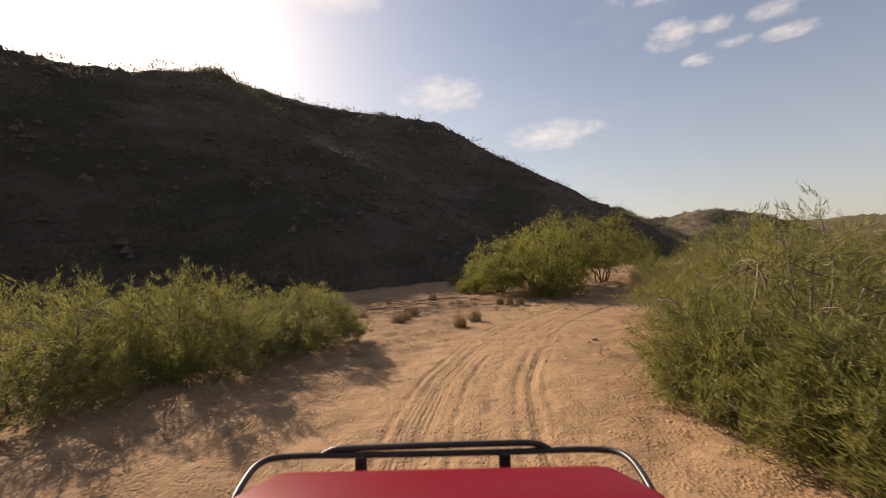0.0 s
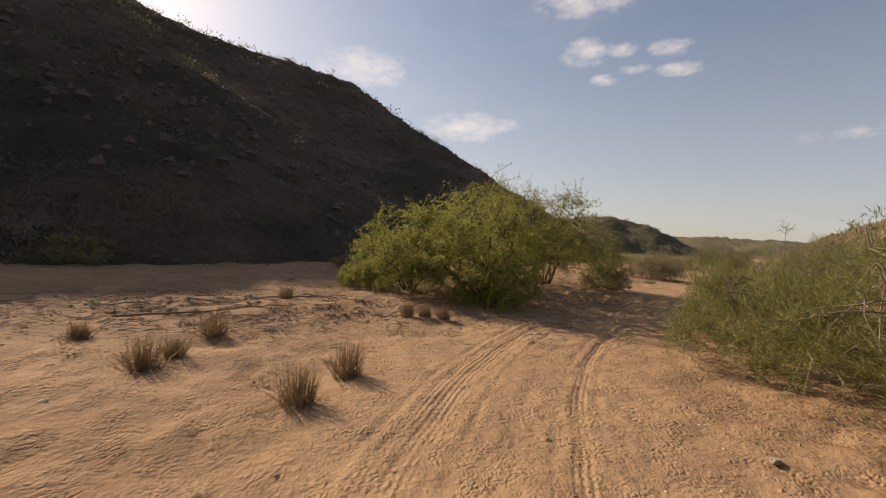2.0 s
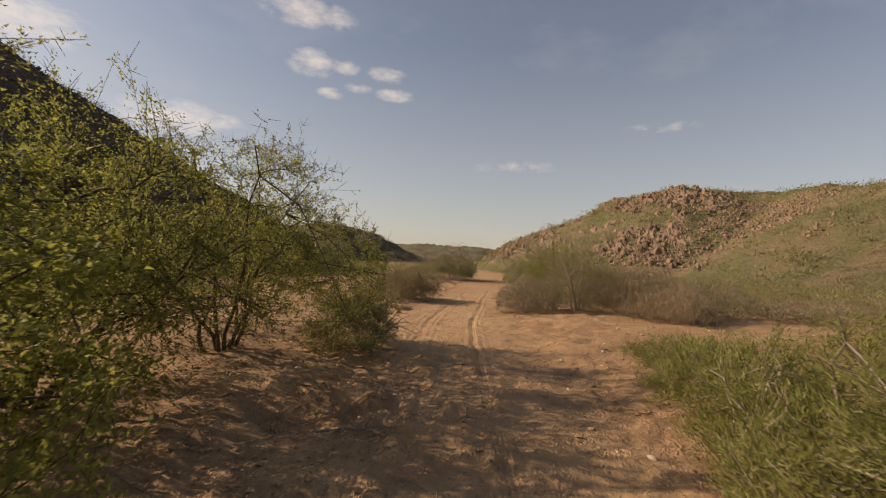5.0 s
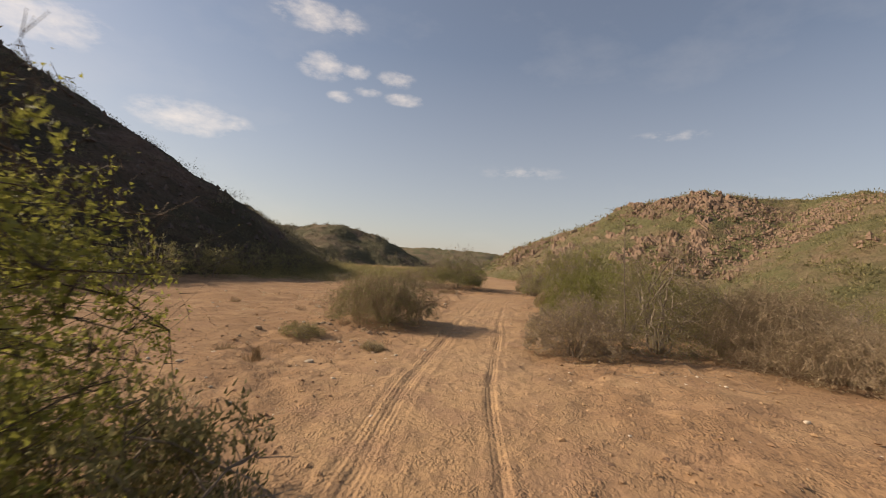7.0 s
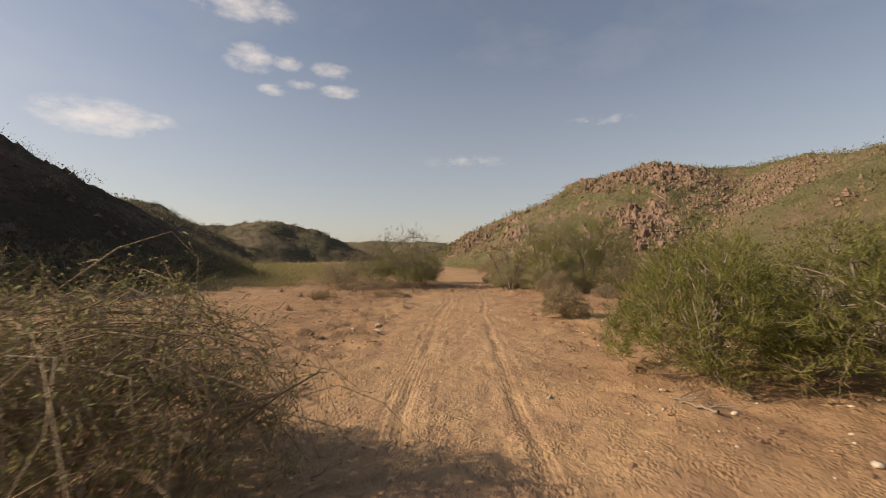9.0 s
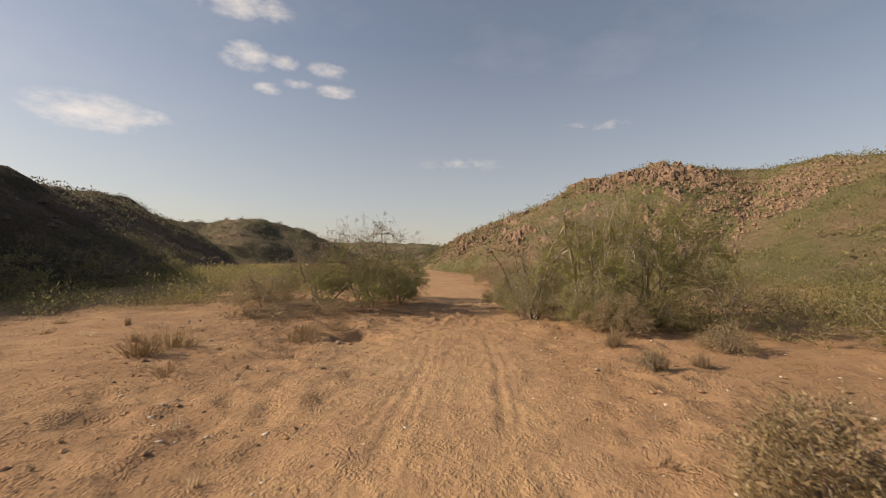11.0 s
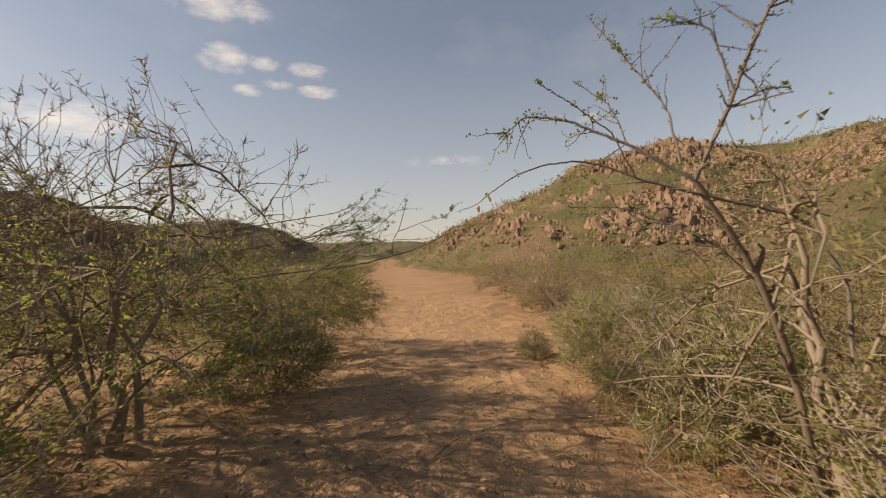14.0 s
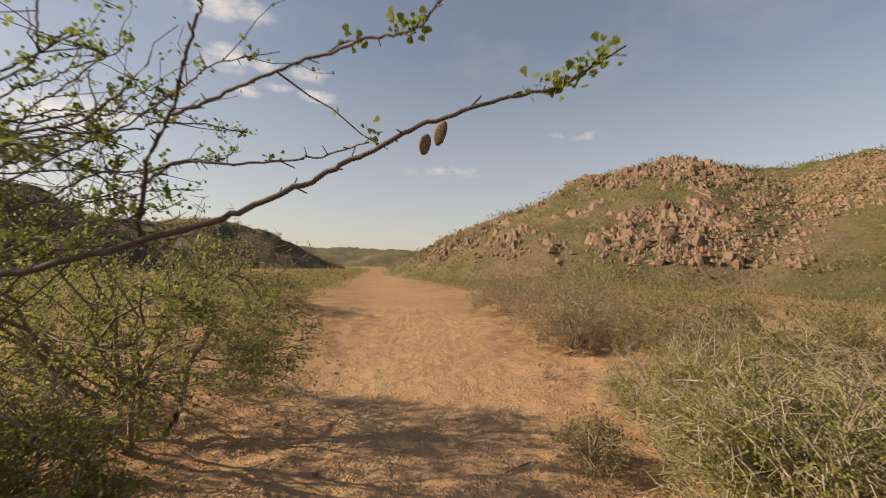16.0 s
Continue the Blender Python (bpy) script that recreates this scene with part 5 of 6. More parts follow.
def litter():
    """Fallen twigs strewn under the trees."""
    rng = np.random.default_rng(9)
    heaps = [(5, 19.5, 3.0, 260), (9.5, 24.5, 2.5, 260), (-1.5, 19.5, 4.0, 200), (-2.2, 18.2, 1.8, 420), (-5.5, 18.4, 1.8, 260), (-0.6, 18.0, 1.2, 200), (40, 48.5, 3.0, 320), (44, 47.8, 2.2, 200), (48.5, 46.6, 1.6, 160), (24, 27, 2.0, 120), (45, 42.5, 2, 160), (22, 33.4, 1.6, 80)]
    beg = []
    for x, y, r, n in heaps:
        beg.append(np.stack([x + rng.normal(0, r * 0.6, n), y + rng.normal(0, r * 0.6, n)], 1))
    b = np.concatenate(beg)
    n = len(b)
    a, ln = rng.uniform(0, 6.283, n), rng.uniform(0.12, 0.75, n)
    P = np.zeros((n, 4, 3))
    for k in range(4):
        q = b + np.stack([np.cos(a), np.sin(a)], 1) * (ln * k / 3)[:, None] + rng.normal(0, 0.02, (n, 2))
        P[:, k, :2] = q
        P[:, k, 2] = ground_height(q[:, 0], q[:, 1]) + 0.008 + rng.uniform(0, 0.03, n)
    V, Q = tubes(P, rng.uniform(0.003, 0.010, n), rng.uniform(0.001, 0.003, n), 3)
    me = raw_mesh("fallen_twigs", V, Q)
    me.materials.append(BARK_GREY)
    tagged(new("fallen_twigs", me), "grey fallen twigs strewn over the sand", "twigs", kind="stuff")


litter()


def leaf_litter():
    """Brown fallen leaves and bark flakes under the trees."""
    rg = np.random.default_rng(19)
    p = []
    for x, y, r, n in [(14, 33.5, 2.5, 1000), (17, 37.5, 2.5, 1000), (12, 37, 2.5, 800), (21, 40.5, 2.5, 900), (26, 42.5, 2.5, 900), (31, 46, 2.5, 1000), (-2.8, 18.9, 1.7, 2600), (0.6, 19.4, 1.7, 2600), (-6.5, 18.6, 1.6, 1200), (36.3, 47.0, 2.0, 1800), (19.0, 35.0, 1.8, 900), (22.5, 33.8, 1.5, 900), (5.5, 19.3, 2.2, 2600), (9.0, 22.2, 2.4, 2600), (42.5, 46.6, 2.2, 2200), (46.0, 48.4, 1.8, 1600), (40, 48.5, 2.5, 1600), (24, 27, 2.2, 800), (43, 41.5, 2.2, 1200)]:
        p.append(np.stack([x + rg.normal(0, r * 0.7, n), y + rg.normal(0, r * 0.7, n)], 1))
    p = np.concatenate(p)
    z = ground_height(p[:, 0], p[:, 1]) + 0.012
    a = rg.uniform(0, 6.283, len(p))
    al = np.stack([np.cos(a), np.sin(a), rg.normal(0, 0.25, len(p))], 1)
    V, T = leaf_tris(np.column_stack([p, z]), al, rg.uniform(0.02, 0.06, len(p)), rg.uniform(0.008, 0.022, len(p)), rg)
    me = raw_mesh("leaf_litter", V, tris=T)
    me.materials.append(LITTER)
    tagged(new("leaf_litter", me), "brown fallen leaves and bark flakes on sand", "leaf litter", kind="stuff")


leaf_litter()


def limb(name, pts, r0, r1, mat, label, side=0, seed=0):
    """A crooked dead branch lying or hanging along pts, with side twigs."""
    rng = np.random.default_rng(seed)
    p = np.array(pts, float)
    s = np.linspace(0, len(p) - 1, 14)
    q = np.stack([np.interp(s, np.arange(len(p)), p[:, k]) for k in range(3)], 1)
    q[1:-1] += rng.normal(0, 0.012, q[1:-1].shape)
    V, Q = tubes(q[None], np.array([r0]), np.array([r1]), 6)
    for _ in range(side):
        i = rng.integers(2, 12)
        e = q[i] + np.append(rng.normal(0, 0.3, 2), abs(rng.normal(0, 0.10)))
        v2, q2 = tubes(bezier(q[i][None], ((q[i] + e) / 2 + rng.normal(0, 0.04, 3))[None], e[None], 5), np.array([r0 * 0.4]), np.array([r1 * 0.5]), 4)
        Q = np.concatenate([Q, q2 + len(V)])
        V = np.concatenate([V, v2])
    me = raw_mesh(name, V, Q, smooth=True)
    me.materials.append(mat)
    return tagged(new(name, me), label, "branch")


for i, (x, y, a, ln) in enumerate([(-4.2, 18.6, 20, 1.3), (-2.6, 19.4, 5, 1.6), (1.6, 18.7, -15, 1.1), (2.4, 19.6, 40, 0.9), (-0.2, 20.6, 10, 1.5), (9.2, 22.6, -40, 1.0), (27.9, 30.6, 25, 0.9), (26.9, 30.9, 50, 0.8)]):
    ca, sa = math.cos(radians(a)), math.sin(radians(a))
    limb("dead_branch", [(x + ca * ln * f, y + sa * ln * f, gz(x + ca * ln * f, y + sa * ln * f) + 0.03 + 0.08 * f * (1 - f)) for f in (0, 0.35, 0.7, 1.0)], 0.022, 0.006, BARK_GREY, "weathered dead branch lying on the sand", 5, 30 + i)
limb("dead_branch", [(-2.9, 16.9, 0.28), (-1.9, 17.6, 0.25), (-0.9, 18.1, 0.30), (0.1, 18.9, 0.26)], 0.022, 0.007, BARK_MID, "long dead branch lying on the sand", 7, 1)
limb("dead_branch", [(-1.2, 19.2, 0.3), (0.2, 19.6, 0.34), (1.2, 19.5, 0.28)], 0.02, 0.007, BARK_MID, "dead branch lying on the sand", 6, 2)

def leaf_branch(parent, name, pts, r0, r1, mat, seed, leaves, label="", twigs=10, size=0.019, tip=0.45, shoots=0):
    """A crooked living branch with short spurs and small round leaves towards its tip."""
    rg = np.random.default_rng(seed)
    p = np.array(pts, float)
    s = np.linspace(0, len(p) - 1, 8 * len(p))
    q = np.stack([np.interp(s, np.arange(len(p)), p[:, k]) for k in range(3)], 1)
    for _ in range(3):
        q[1:-1] = (q[:-2] + 2 * q[1:-1] + q[2:]) / 4
    q[1:-1] += rg.normal(0, 0.0022, q[1:-1].shape)
    r0, r1 = r0 * 0.72, r1 * 0.9
    V, Q = tubes(q[None], np.array([r0]), np.array([r1]), 7)
    spur = []
    for _ in range(int(twigs * 1.7)):
        i = rg.integers(3, len(q) - 1)
        d = rg.normal(0, 1, 3)
        d = d / np.linalg.norm(d) * rg.uniform(0.007, 0.028)
        e = q[i] + d + (q[min(i + 1, len(q) - 1)] - q[i]) * 0.6
        spur.append(e)
        v2, q2 = tubes(bezier(q[i][None], ((q[i] + e) / 2)[None], e[None], 3), np.array([r1 * 0.95]), np.array([r1 * 0.7]), 4)
        Q = np.concatenate([Q, q2 + len(V)])
        V = np.concatenate([V, v2])
    sprigs = []
    for _ in range(shoots):
        i = rg.integers(len(q) // 4, len(q) - 1)
        d = rg.normal(0, 1, 3) + 1.2 * (q[min(i + 1, len(q) - 1)] - q[i - 1]) / (np.linalg.norm(q[min(i + 1, len(q) - 1)] - q[i - 1]) + 1e-6)
        d = d / np.linalg.norm(d) * rg.uniform(0.08, 0.32)
        side = np.stack([q[i] + d * f + rg.normal(0, 0.012 * f, 3) for f in (0, 0.3, 0.55, 0.8, 1.0)])
        v2, q2 = tubes(side[None], np.array([r1 * 1.2]), np.array([r1 * 0.55]), 4)
        Q = np.concatenate([Q, q2 + len(V)])
        V = np.concatenate([V, v2])
        sprigs.append(side)
    inv = parent.matrix_world.inverted()
    mat_np = np.array(inv)
    put = lambda a: a @ mat_np[:3, :3].T + mat_np[:3, 3]
    ob = mesh_part(name, raw_mesh(name, put(V), Q, smooth=True), mat, parent, label)
    if leaves:
        leaves = int(leaves * 2.6)
        nodes = rg.uniform(0, 1, max(2, leaves // 11)) ** 1.3
        k = (len(q) * (1 - tip * nodes[rg.integers(0, len(nodes), leaves)])).astype(int).clip(0, len(q) - 1)
        c = q[k] + rg.normal(0, 0.011, (leaves, 3)) + np.array([0, 0, 0.010])
        for side in sprigs:
            n = rg.integers(2, 9)
            f = side[rg.integers(1, 5, n)] + rg.normal(0, 0.010, (n, 3))
            c = np.concatenate([c, f])
        leaves = len(c)
        along = rg.normal(0, 1, (leaves, 3)) + np.array([0, 0, 0.5])
        along /= np.linalg.norm(along, axis=1, keepdims=True)
        side = np.cross(along, rg.normal(size=(leaves, 3)))
        side /= np.linalg.norm(side, axis=1, keepdims=True)
        up = np.cross(side, along)
        L = size * rg.uniform(0.6, 1.2, leaves)[:, None]
        ring = [c]
        for a in (-1.1, -0.4, 0.4, 1.1):
            ring.append(c + L * (along * (0.55 + 0.45 * math.cos(a)) + side * 0.42 * math.sin(a) * 1.1 + up * 0.06 * abs(a)))
        LV = np.stack(ring, 1).reshape(-1, 3)
        b = np.arange(leaves)[:, None] * 5
        T = np.concatenate([b + np.array([[0, 1, 2]]), b + np.array([[0, 2, 3]]), b + np.array([[0, 3, 4]])])
        tagged(mesh_part("leaf_spray", raw_mesh("leaf_spray", put(LV), tris=T), LEAF_BRIGHT, ob, "small round green leaves"), kind="stuff")
    return ob


def pod(tree, parent, p, size, mat, seed):
    """A flat papery seed pod hanging from a branch."""
    rg = random.Random(seed)
    bm = bmesh.new()
    bmesh.ops.create_icosphere(bm, subdivisions=2, radius=1.0)
    for v in bm.verts:
        v.co = Vector((v.co.x * 0.5, v.co.y * 0.10, v.co.z * (1 + 0.15 * v.co.x))) * size
    bm.transform(tree.matrix_world.inverted() @ pose(p[0], p[1], p[2] - size * 1.15, rg.uniform(-20, 20), rg.uniform(-25, 25), rg.uniform(-70, -25)))
    part("seed_pod", bm, mat, parent, "dry papery seed pod", True)


bough = leaf_branch(thorn_tree, "bough", [(42.9, 50.9, 1.3), (43.4, 50.2, 1.75), (43.93, 49.50, 1.92), (44.37, 48.73, 2.01), (44.70, 48.14, 2.07), (44.86, 47.73, 2.17), (44.95, 47.50, 2.23), (45.00, 47.33, 2.29), (45.06, 47.19, 2.36),
                                        (45.10, 47.05, 2.42), (45.16, 46.90, 2.46), (45.20, 46.80, 2.48), (45.23, 46.70, 2.54)], 0.017, 0.0024, BARK_ASH, 1, 40, "long grey bough reaching over the track", 26, tip=0.16)
leaf_branch(thorn_tree, "bough", [(44.86, 47.73, 2.17), (44.86, 47.71, 2.37), (44.88, 47.64, 2.47), (44.88, 47.58, 2.61), (44.89, 47.55, 2.72), (44.90, 47.52, 2.84)], 0.008, 0.003, BARK_DARK, 2, 12, "dark side branch", 12)
leaf_branch(thorn_tree, "bough", [(44.88, 47.64, 2.47), (44.93, 47.50, 2.51), (45.00, 47.35, 2.57), (45.06, 47.18, 2.61), (45.09, 47.08, 2.61), (45.11, 47.02, 2.68), (45.13, 46.98, 2.74)], 0.0065, 0.0022, BARK_ASH, 3, 60, "side branch with green leaves", 14, tip=0.6, shoots=3)
leaf_branch(thorn_tree, "bough", [(44.86, 47.74, 2.30), (44.92, 47.71, 2.38), (44.98, 47.53, 2.36), (45.06, 47.33, 2.37), (45.10, 47.21, 2.40)], 0.006, 0.002, BARK_ASH, 4, 8, "", 12)
leaf_branch(thorn_tree, "bough", [(43.7, 50.1, 2.2), (44.46, 49.12, 2.41), (44.75, 48.49, 2.51), (44.86, 48.14, 2.53), (44.91, 47.97, 2.63)], 0.010, 0.003, BARK_DARK, 5, 10, "", 16, shoots=8)
leaf_branch(thorn_tree, "bough", [(43.7, 50.2, 2.5), (44.45, 49.29, 2.68), (44.77, 48.63, 2.76), (44.88, 48.36, 2.87)], 0.010, 0.003, BARK_DARK, 6, 10, "", 16, shoots=8)
rb = random.Random(61)
for j in range(20):
    a = Vector((rb.uniform(44.65, 45.05), rb.uniform(48.25, 48.8), rb.uniform(2.15, 2.75)))
    b = Vector((rb.uniform(-0.15, 0.4), rb.uniform(-0.6, -0.1), rb.uniform(-0.2, 0.35)))
    leaf_branch(thorn_tree, "bough", [tuple(a - b * f - Vector((0.33, -0.33, 0.33)) * max(f, 0) + Vector((rb.gauss(0, 0.03), rb.gauss(0, 0.03), rb.gauss(0, 0.03)))) for f in (0.9, 0.55, 0.25, 0, -0.3, -0.55, -0.8, -1.0)], 0.0068, 0.0018, BARK_ASH, 20 + j, 34, "", 22, tip=0.8, shoots=9)
pod(thorn_tree, bough, (45.09, 47.05, 2.40), 0.026, POD_DARK, 1)
pod(thorn_tree, bough, (45.10, 47.02, 2.42), 0.026, POD_DARK, 2)
arm = leaf_branch(thin_tree, "bough", [(44.95, 43.55, 1.2), (45.05, 43.55, 1.9), (44.99, 43.78, 2.37), (44.60, 44.42, 2.57), (44.39, 44.80, 2.70), (44.29, 45.03, 2.82), (44.17, 45.20, 2.86), (44.04, 45.42, 2.84), (43.92, 45.62, 2.76),
                                       (43.84, 45.78, 2.64), (43.77, 45.89, 2.54), (43.70, 46.01, 2.50)], 0.020, 0.002, BARK_ASH, 7, 10, "long drooping bough with dry pods", 24)
leaf_branch(thin_tree, "bough", [(44.38, 44.82, 2.71), (44.22, 44.95, 3.05), (43.98, 45.18, 3.26), (43.80, 45.35, 3.39)], 0.009, 0.003, BARK_DARK, 8, 26, "", 14)
leaf_branch(thin_tree, "bough", [(44.45, 44.72, 2.68), (44.36, 45.10, 2.68), (44.34, 45.22, 2.78)], 0.006, 0.002, BARK_ASH, 9, 14, "", 10)
leaf_branch(thin_tree, "trunk", [(44.62, 43.66, -0.05), (44.42, 43.81, 0.64), (44.13, 43.94, 1.47), (43.87, 44.10, 2.02), (43.54, 44.36, 2.53)], 0.040, 0.016, BARK_MID, 70, 0, "crooked grey-brown trunk", 20, shoots=8)
leaf_branch(thin_tree, "bough", [(43.54, 44.36, 2.53), (43.62, 44.20, 2.91), (43.61, 44.11, 3.16), (43.63, 43.98, 3.46), (43.62, 43.91, 3.75)], 0.020, 0.006, BARK_ASH, 71, 30, "", 30, tip=0.6, shoots=16)
leaf_branch(thin_tree, "bough", [(43.54, 44.36, 2.53), (43.41, 44.67, 2.75), (43.31, 44.99, 2.93), (43.22, 45.20, 2.97), (43.17, 45.34, 2.86)], 0.015, 0.003, BARK_ASH, 72, 26, "", 34, tip=0.5, shoots=16)
leaf_branch(thin_tree, "bough", [(43.50, 44.42, 2.62), (43.59, 44.49, 2.97), (43.57, 44.69, 3.28), (43.54, 44.89, 3.59)], 0.011, 0.003, BARK_ASH, 73, 26, "", 26, tip=0.5, shoots=12)
leaf_branch(thin_tree, "bough", [(43.61, 44.17, 3.00), (43.62, 44.27, 3.38), (43.54, 44.56, 3.49)], 0.009, 0.003, BARK_DARK, 74, 20, "", 20, tip=0.5, shoots=10)
leaf_branch(thin_tree, "bough", [(43.95, 44.05, 1.90), (43.75, 44.30, 2.20), (43.62, 44.75, 2.42), (43.52, 45.05, 2.44)], 0.010, 0.003, BARK_ASH, 75, 20, "", 26, tip=0.6, shoots=12)
leaf_branch(thin_tree, "bough", [(43.41, 44.67, 2.75), (43.50, 44.78, 3.02), (43.44, 44.98, 3.20)], 0.007, 0.002, BARK_ASH, 76, 22, "", 16, tip=0.7, shoots=8)
leaf_branch(thin_tree, "bough", [(43.62, 44.20, 2.91), (43.85, 44.02, 3.05), (44.10, 43.90, 3.10)], 0.008, 0.003, BARK_ASH, 77, 16, "", 18, tip=0.7, shoots=8)
pod(thin_tree, arm, (43.79, 45.87, 2.55), 0.030, POD_STRAW, 3)
pod(thin_tree, arm, (43.83, 45.79, 2.62), 0.026, POD_STRAW, 4)

sapling = tagged(new("sapling"), "slender sapling with few leaves rising above dry scrub", "tree")
sapling.matrix_world = pose(23.5, 27.2, gz(23.5, 27.2))
leaf_branch(sapling, "stem", [(23.5, 27.2, 0.1), (23.55, 27.2, 1.2), (23.45, 27.25, 2.4), (23.5, 27.3, 3.3), (23.48, 27.3, 3.85)], 0.024, 0.006, BARK_MID, 50, 16, "", 8, 0.026, 0.15)
for j, (dx, dy, dz) in enumerate([(0.35, 0.1, 0.25), (-0.32, 0.1, 0.2), (0.2, -0.3, 0.4), (-0.15, -0.25, 0.45), (0.1, 0.3, 0.5), (0.42, -0.1, 0.05), (-0.4, -0.1, 0.02)]):
    z = 3.25 + 0.06 * j
    leaf_branch(sapling, "branch", [(23.5, 27.3, z), (23.5 + 0.4 * dx, 27.3 + 0.4 * dy, z + 0.3 * dz), (23.5 + dx, 27.3 + dy, z + dz)], 0.010, 0.004, BARK_MID, 51 + j, 5, "", 6, 0.026, 0.5, 5)

# ---- boulders of the sunlit hill ----
rng = random.Random(12)
sp = on_hill(RIGHT_RIDGE, 0.52, 51, 0.9, (100, 20, 168, 122), 5200, 81, 3.0, -0.35)
rise = (sp[:, 1] - 46) / (sp[:, 0] - 40)              # the crags stand on the valley-side shoulder
crag = (rise > 0.0) & (rise < 0.66) & (vnoise(sp[:, 0] * 0.09, sp[:, 1] * 0.09, 5) > -0.15)
for i, (x, y, z) in enumerate(sp[crag][:290]):
    s = 0.35 + 0.95 * rng.random() ** 2
    ob = new("boulder", BOULDERS[i % 8])
    ob.matrix_world = pose(x, y, z + 0.1 * s, rng.uniform(-14, 14), rng.uniform(-14, 14), rng.uniform(0, 360)) @ Matrix.Diagonal((s, s * rng.uniform(0.7, 1.2), s * rng.uniform(0.7, 1.2), 1))
    ob.parent = hill_right


def rubble(name, spots, lo, hi, mat, seed, label):
    rg = np.random.default_rng(seed)
    n = len(spots)
    o = np.array([(1, 0.2, 0), (0, 1, 0.1), (-1, 0, 0), (0, -1, 0), (0.3, 0.2, 1.0), (0, 0, -0.8)])
    r = rg.uniform(lo, hi, n)
    V = spots[:, None] + o[None] * r[:, None, None] * rg.uniform(0.55, 1.3, (n, 6, 3))
    f = np.array([(0, 1, 4), (1, 2, 4), (2, 3, 4), (3, 0, 4), (1, 0, 5), (2, 1, 5), (3, 2, 5), (0, 3, 5)])
    me = raw_mesh(name, V.reshape(-1, 3), tris=(np.arange(n)[:, None, None] * 6 + f[None]).reshape(-1, 3))
    me.shade_flat()
    me.materials.append(mat)
    return tagged(new(name, me), label, "rocks", kind="stuff")


loose = np.concatenate([sp[crag][290:], sp[~crag]])
rubble("hill_rubble", loose, 0.18, 0.75, ROCK_RED, 1, "broken red rock strewn over the sunlit hillside")
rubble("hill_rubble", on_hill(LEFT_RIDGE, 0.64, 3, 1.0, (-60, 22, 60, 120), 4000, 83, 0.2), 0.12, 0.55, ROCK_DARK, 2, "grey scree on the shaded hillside")


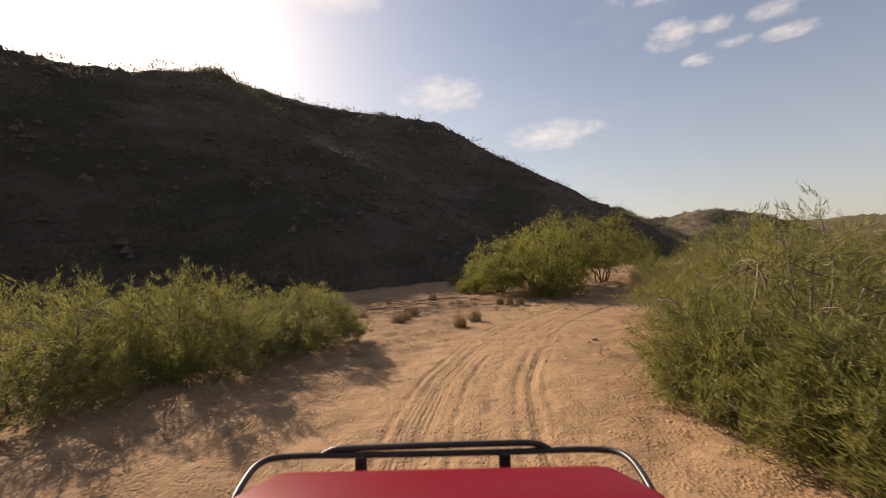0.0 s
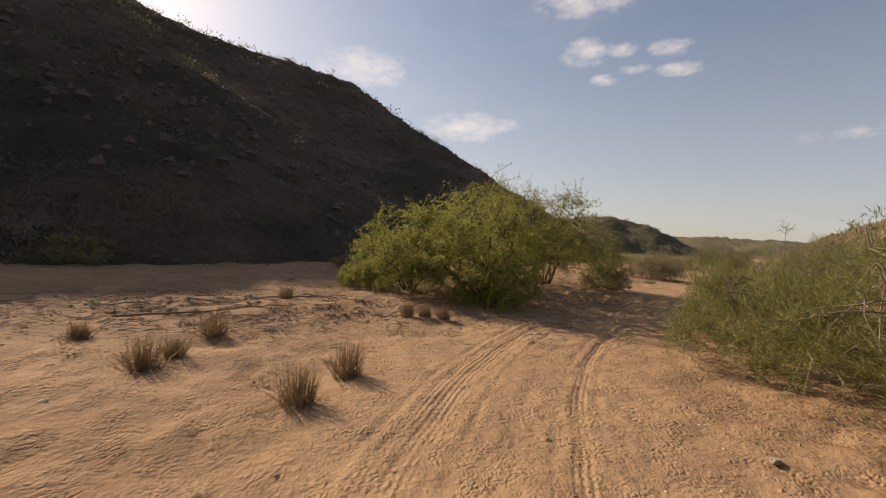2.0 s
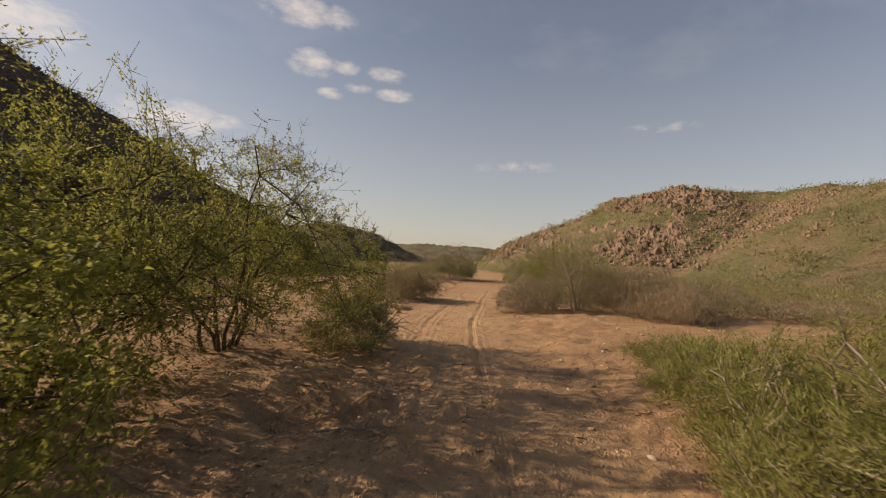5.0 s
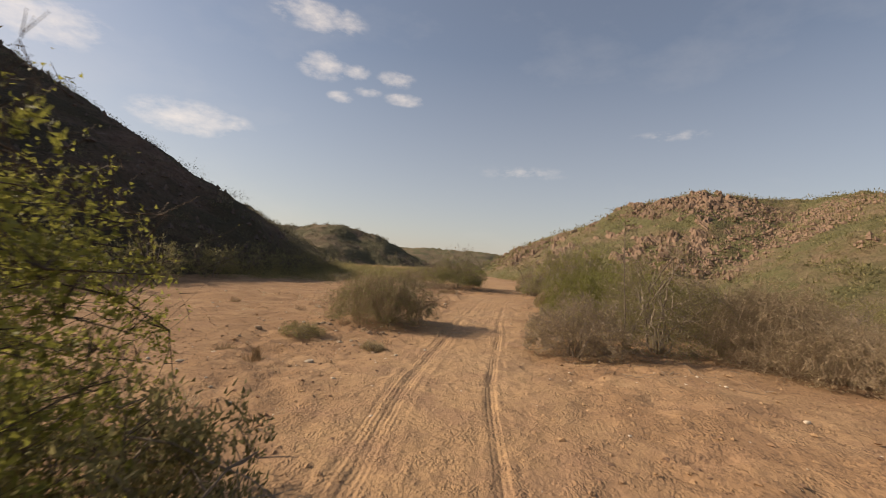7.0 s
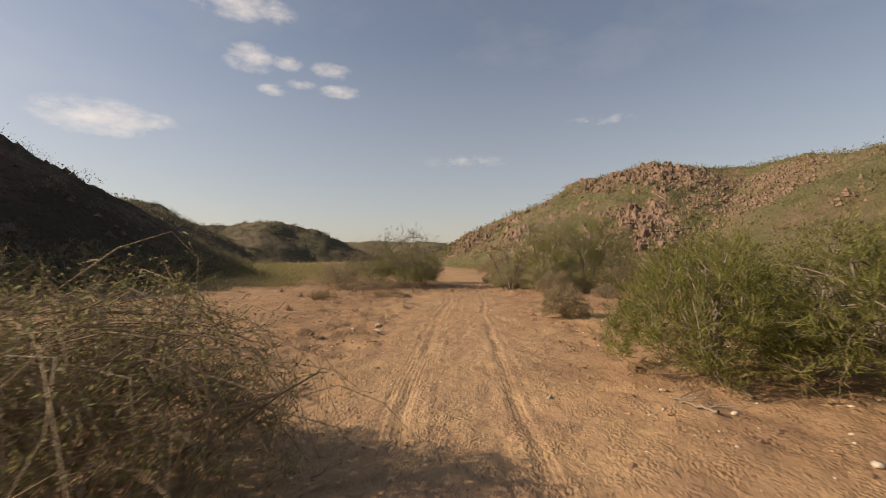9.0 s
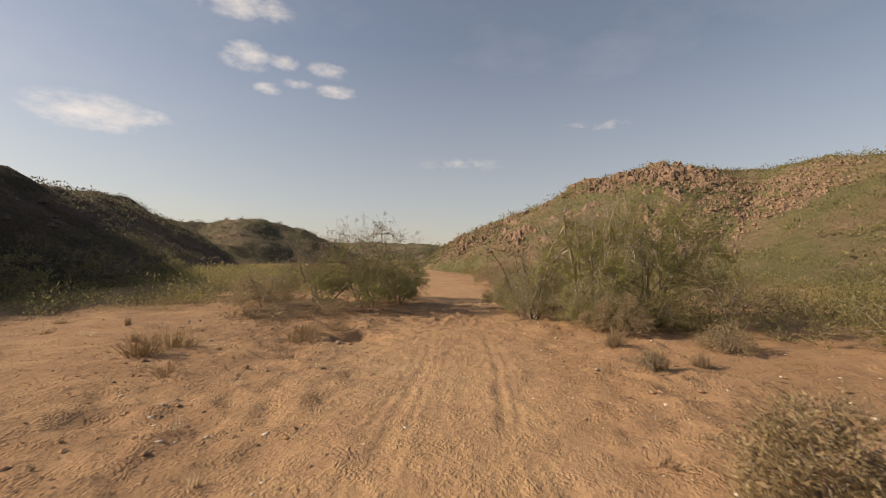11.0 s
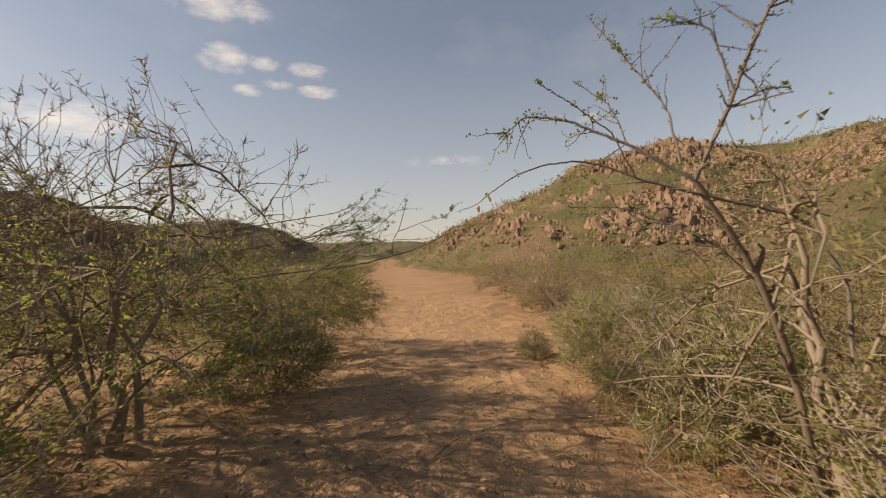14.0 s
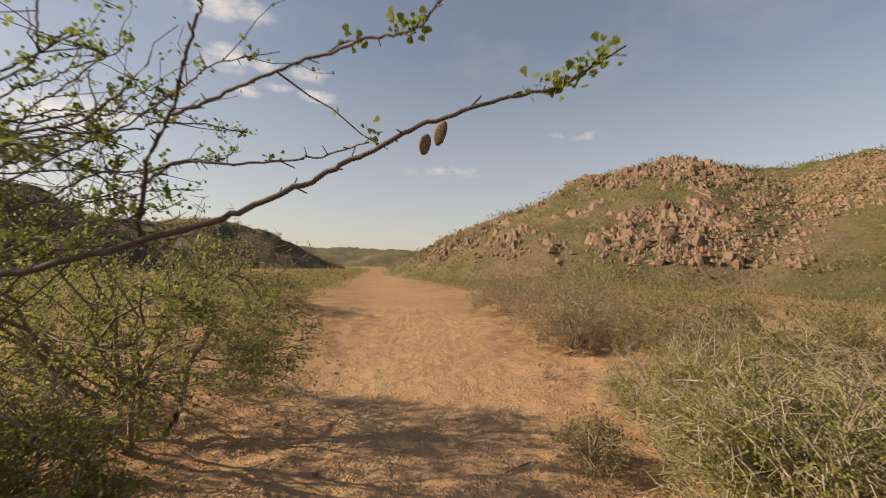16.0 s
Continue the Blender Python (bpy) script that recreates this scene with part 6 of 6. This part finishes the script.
# ---- the red four-wheel-drive at the start of the track ----
def vehicle():
    car = tagged(new("off_road_car"), "dusty red off-road car with a black tube rail on its bonnet", "car")
    car.matrix_world = pose(-0.07, 0.0, gz(0, 0) + 0.02)
    roll = Matrix.Rotation(radians(CAR_ROLL), 4, "Y")

    def slab(name, sections, mat, parent, label="", bevel=0.04, smooth=True):
        """A body panel lofted through sections: (y, half width, z bottom, z top)."""
        bm = bmesh.new()
        rows = []
        for y, w, z0, z1 in sections:
            rows.append([bm.verts.new(p) for p in ((-w, y, z0), (w, y, z0), (w, y, z1), (-w, y, z1))])
        for a, b in zip(rows[:-1], rows[1:]):
            for k in range(4):
                bm.faces.new((a[k], a[(k + 1) % 4], b[(k + 1) % 4], b[k]))
        bm.faces.new(rows[0][::-1])
        bm.faces.new(rows[-1])
        bmesh.ops.recalc_face_normals(bm, faces=bm.faces)
        bmesh.ops.bevel(bm, geom=bm.edges[:], offset=bevel, segments=3, affect="EDGES", profile=0.6)
        bm.transform(roll)
        return part(name, bm, mat, parent, label, smooth)

    def rail(name, pts, r, parent, label=""):
        p = np.array(pts, float)
        for _ in range(3):   # round the corners
            a, b = p[:-1] * 0.75 + p[1:] * 0.25, p[:-1] * 0.25 + p[1:] * 0.75
            mid = np.empty((2 * len(a), 3))
            mid[0::2], mid[1::2] = a, b
            p = np.concatenate([p[:1], mid, p[-1:]])
        V, Q = tubes(p[None], np.array([r]), np.array([r]), 10)
        me = raw_mesh(name, V, Q, smooth=True)
        me.transform(roll)
        return mesh_part(name, me, METAL_BLACK, parent, label)

    slab("body", [(-2.55, 0.80, 0.62, 1.30), (-0.4, 0.84, 0.55, 1.36), (0.45, 0.84, 0.55, 1.40), (1.60, 0.80, 0.62, 1.32)], PAINT_RED, car)
    bonnet = slab("bonnet", [(0.42, 0.77, 1.36, 1.52), (1.0, 0.75, 1.36, 1.545), (1.36, 0.68, 1.35, 1.535), (1.56, 0.60, 1.34, 1.518), (1.625, 0.56, 1.32, 1.475)], PAINT_RED, car, "red bonnet")
    slab("cab", [(-2.45, 0.74, 1.30, 1.88), (-2.0, 0.76, 1.30, 1.95), (-0.5, 0.74, 1.30, 1.95), (-0.30, 0.74, 1.30, 1.92), (0.40, 0.78, 1.30, 1.40)], PAINT_RED, car)
    slab("windscreen", [(-0.27, 0.66, 1.86, 1.915), (0.36, 0.70, 1.42, 1.475)], DARK_GLASS, car, "dark windscreen", 0.01)
    for sx in (-1, 1):
        for y0, y1 in ((-0.45, -1.25), (-1.35, -2.15)):
            bm = bmesh.new()
            vs = [bm.verts.new(p) for p in ((sx * 0.775, y0, 1.42), (sx * 0.775, y1, 1.42), (sx * 0.757, y1, 1.84), (sx * 0.757, y0, 1.84))]
            f = bm.faces.new(vs)
            ex = bmesh.ops.extrude_face_region(bm, geom=[f])
            for v in [v for v in ex["geom"] if isinstance(v, bmesh.types.BMVert)]:
                v.co.x += sx * 0.018
            bmesh.ops.recalc_face_normals(bm, faces=bm.faces)
            bm.transform(roll)
            part("side_window", bm, DARK_GLASS, car, "tinted side window")
        bm = bmesh.new()
        bmesh.ops.create_cone(bm, cap_ends=True, segments=24, radius1=0.10, radius2=0.09, depth=0.06, matrix=pose(sx * 0.55, 1.62, 1.05, 90))
        bm.transform(roll)
        part("headlight", bm, LAMP_GLASS, car, "round glass headlight", True)
    rail("rail", [(-0.655, 1.32, 1.49), (-0.665, 1.42, 1.525), (-0.675, 1.60, 1.535), (-0.60, 1.675, 1.522), (-0.30, 1.685, 1.512), (0.30, 1.685, 1.512), (0.60, 1.675, 1.522), (0.675, 1.60, 1.535), (0.665, 1.42, 1.525), (0.655, 1.32, 1.49)], 0.012, car, "black tube rail round the bonnet")
    rail("rail_hoop", [(-0.47, 1.685, 1.512), (-0.42, 1.69, 1.535), (-0.36, 1.69, 1.538), (0.30, 1.69, 1.545), (0.37, 1.69, 1.540), (0.42, 1.685, 1.512)], 0.0125, car, "raised black tube over the rail")
    for x in (-0.31, 0.235):
        bm = bmesh.new()
        bmesh.ops.create_cube(bm, size=1.0, matrix=pose(x, 1.665, 1.485) @ Matrix.Diagonal((0.042, 0.03, 0.07, 1)))
        bmesh.ops.bevel(bm, geom=bm.edges[:], offset=0.006, segments=1, affect="EDGES")
        bm.transform(roll)
        part("rail_bracket", bm, METAL_BLACK, car, "black steel bracket")
    slab("bumper", [(1.60, 0.84, 0.55, 0.78), (1.80, 0.80, 0.55, 0.78)], METAL_BLACK, car, "black steel bumper", 0.03)
    slab("grille", [(1.595, 0.42, 0.92, 1.20), (1.63, 0.42, 0.92, 1.20)], METAL_BLACK, car, "black grille", 0.01)
    for sx in (-1, 1):
        for y in (1.05, -1.75):
            bm = bmesh.new()
            prof = [(0.22, -0.11), (0.34, -0.125), (0.39, -0.10), (0.40, 0.0), (0.39, 0.10), (0.34, 0.125), (0.22, 0.11)]
            n = 36
            ring = [[bm.verts.new((z, r * math.cos(2 * math.pi * k / n), r * math.sin(2 * math.pi * k / n))) for r, z in prof] for k in range(n)]
            for k in range(n):
                a, b = ring[k], ring[(k + 1) % n]
                for j in range(len(prof)):
                    bm.faces.new((a[j], a[(j + 1) % len(prof)], b[(j + 1) % len(prof)], b[j]))
            bmesh.ops.recalc_face_normals(bm, faces=bm.faces)
            bmesh.ops.translate(bm, verts=bm.verts, vec=(sx * 0.74, y, 0.39))
            wheel = part("wheel", bm, RUBBER, car, "black off-road tyre", True)
            bm = bmesh.new()
            bmesh.ops.create_cone(bm, cap_ends=True, segments=32, radius1=0.23, radius2=0.19, depth=0.16, matrix=pose(sx * 0.76, y, 0.39, 0, 90 * sx))
            part("rim", bm, STEEL, wheel, "dusty steel rim", True)
    return car


CAR_ROLL = 1.3
vehicle()
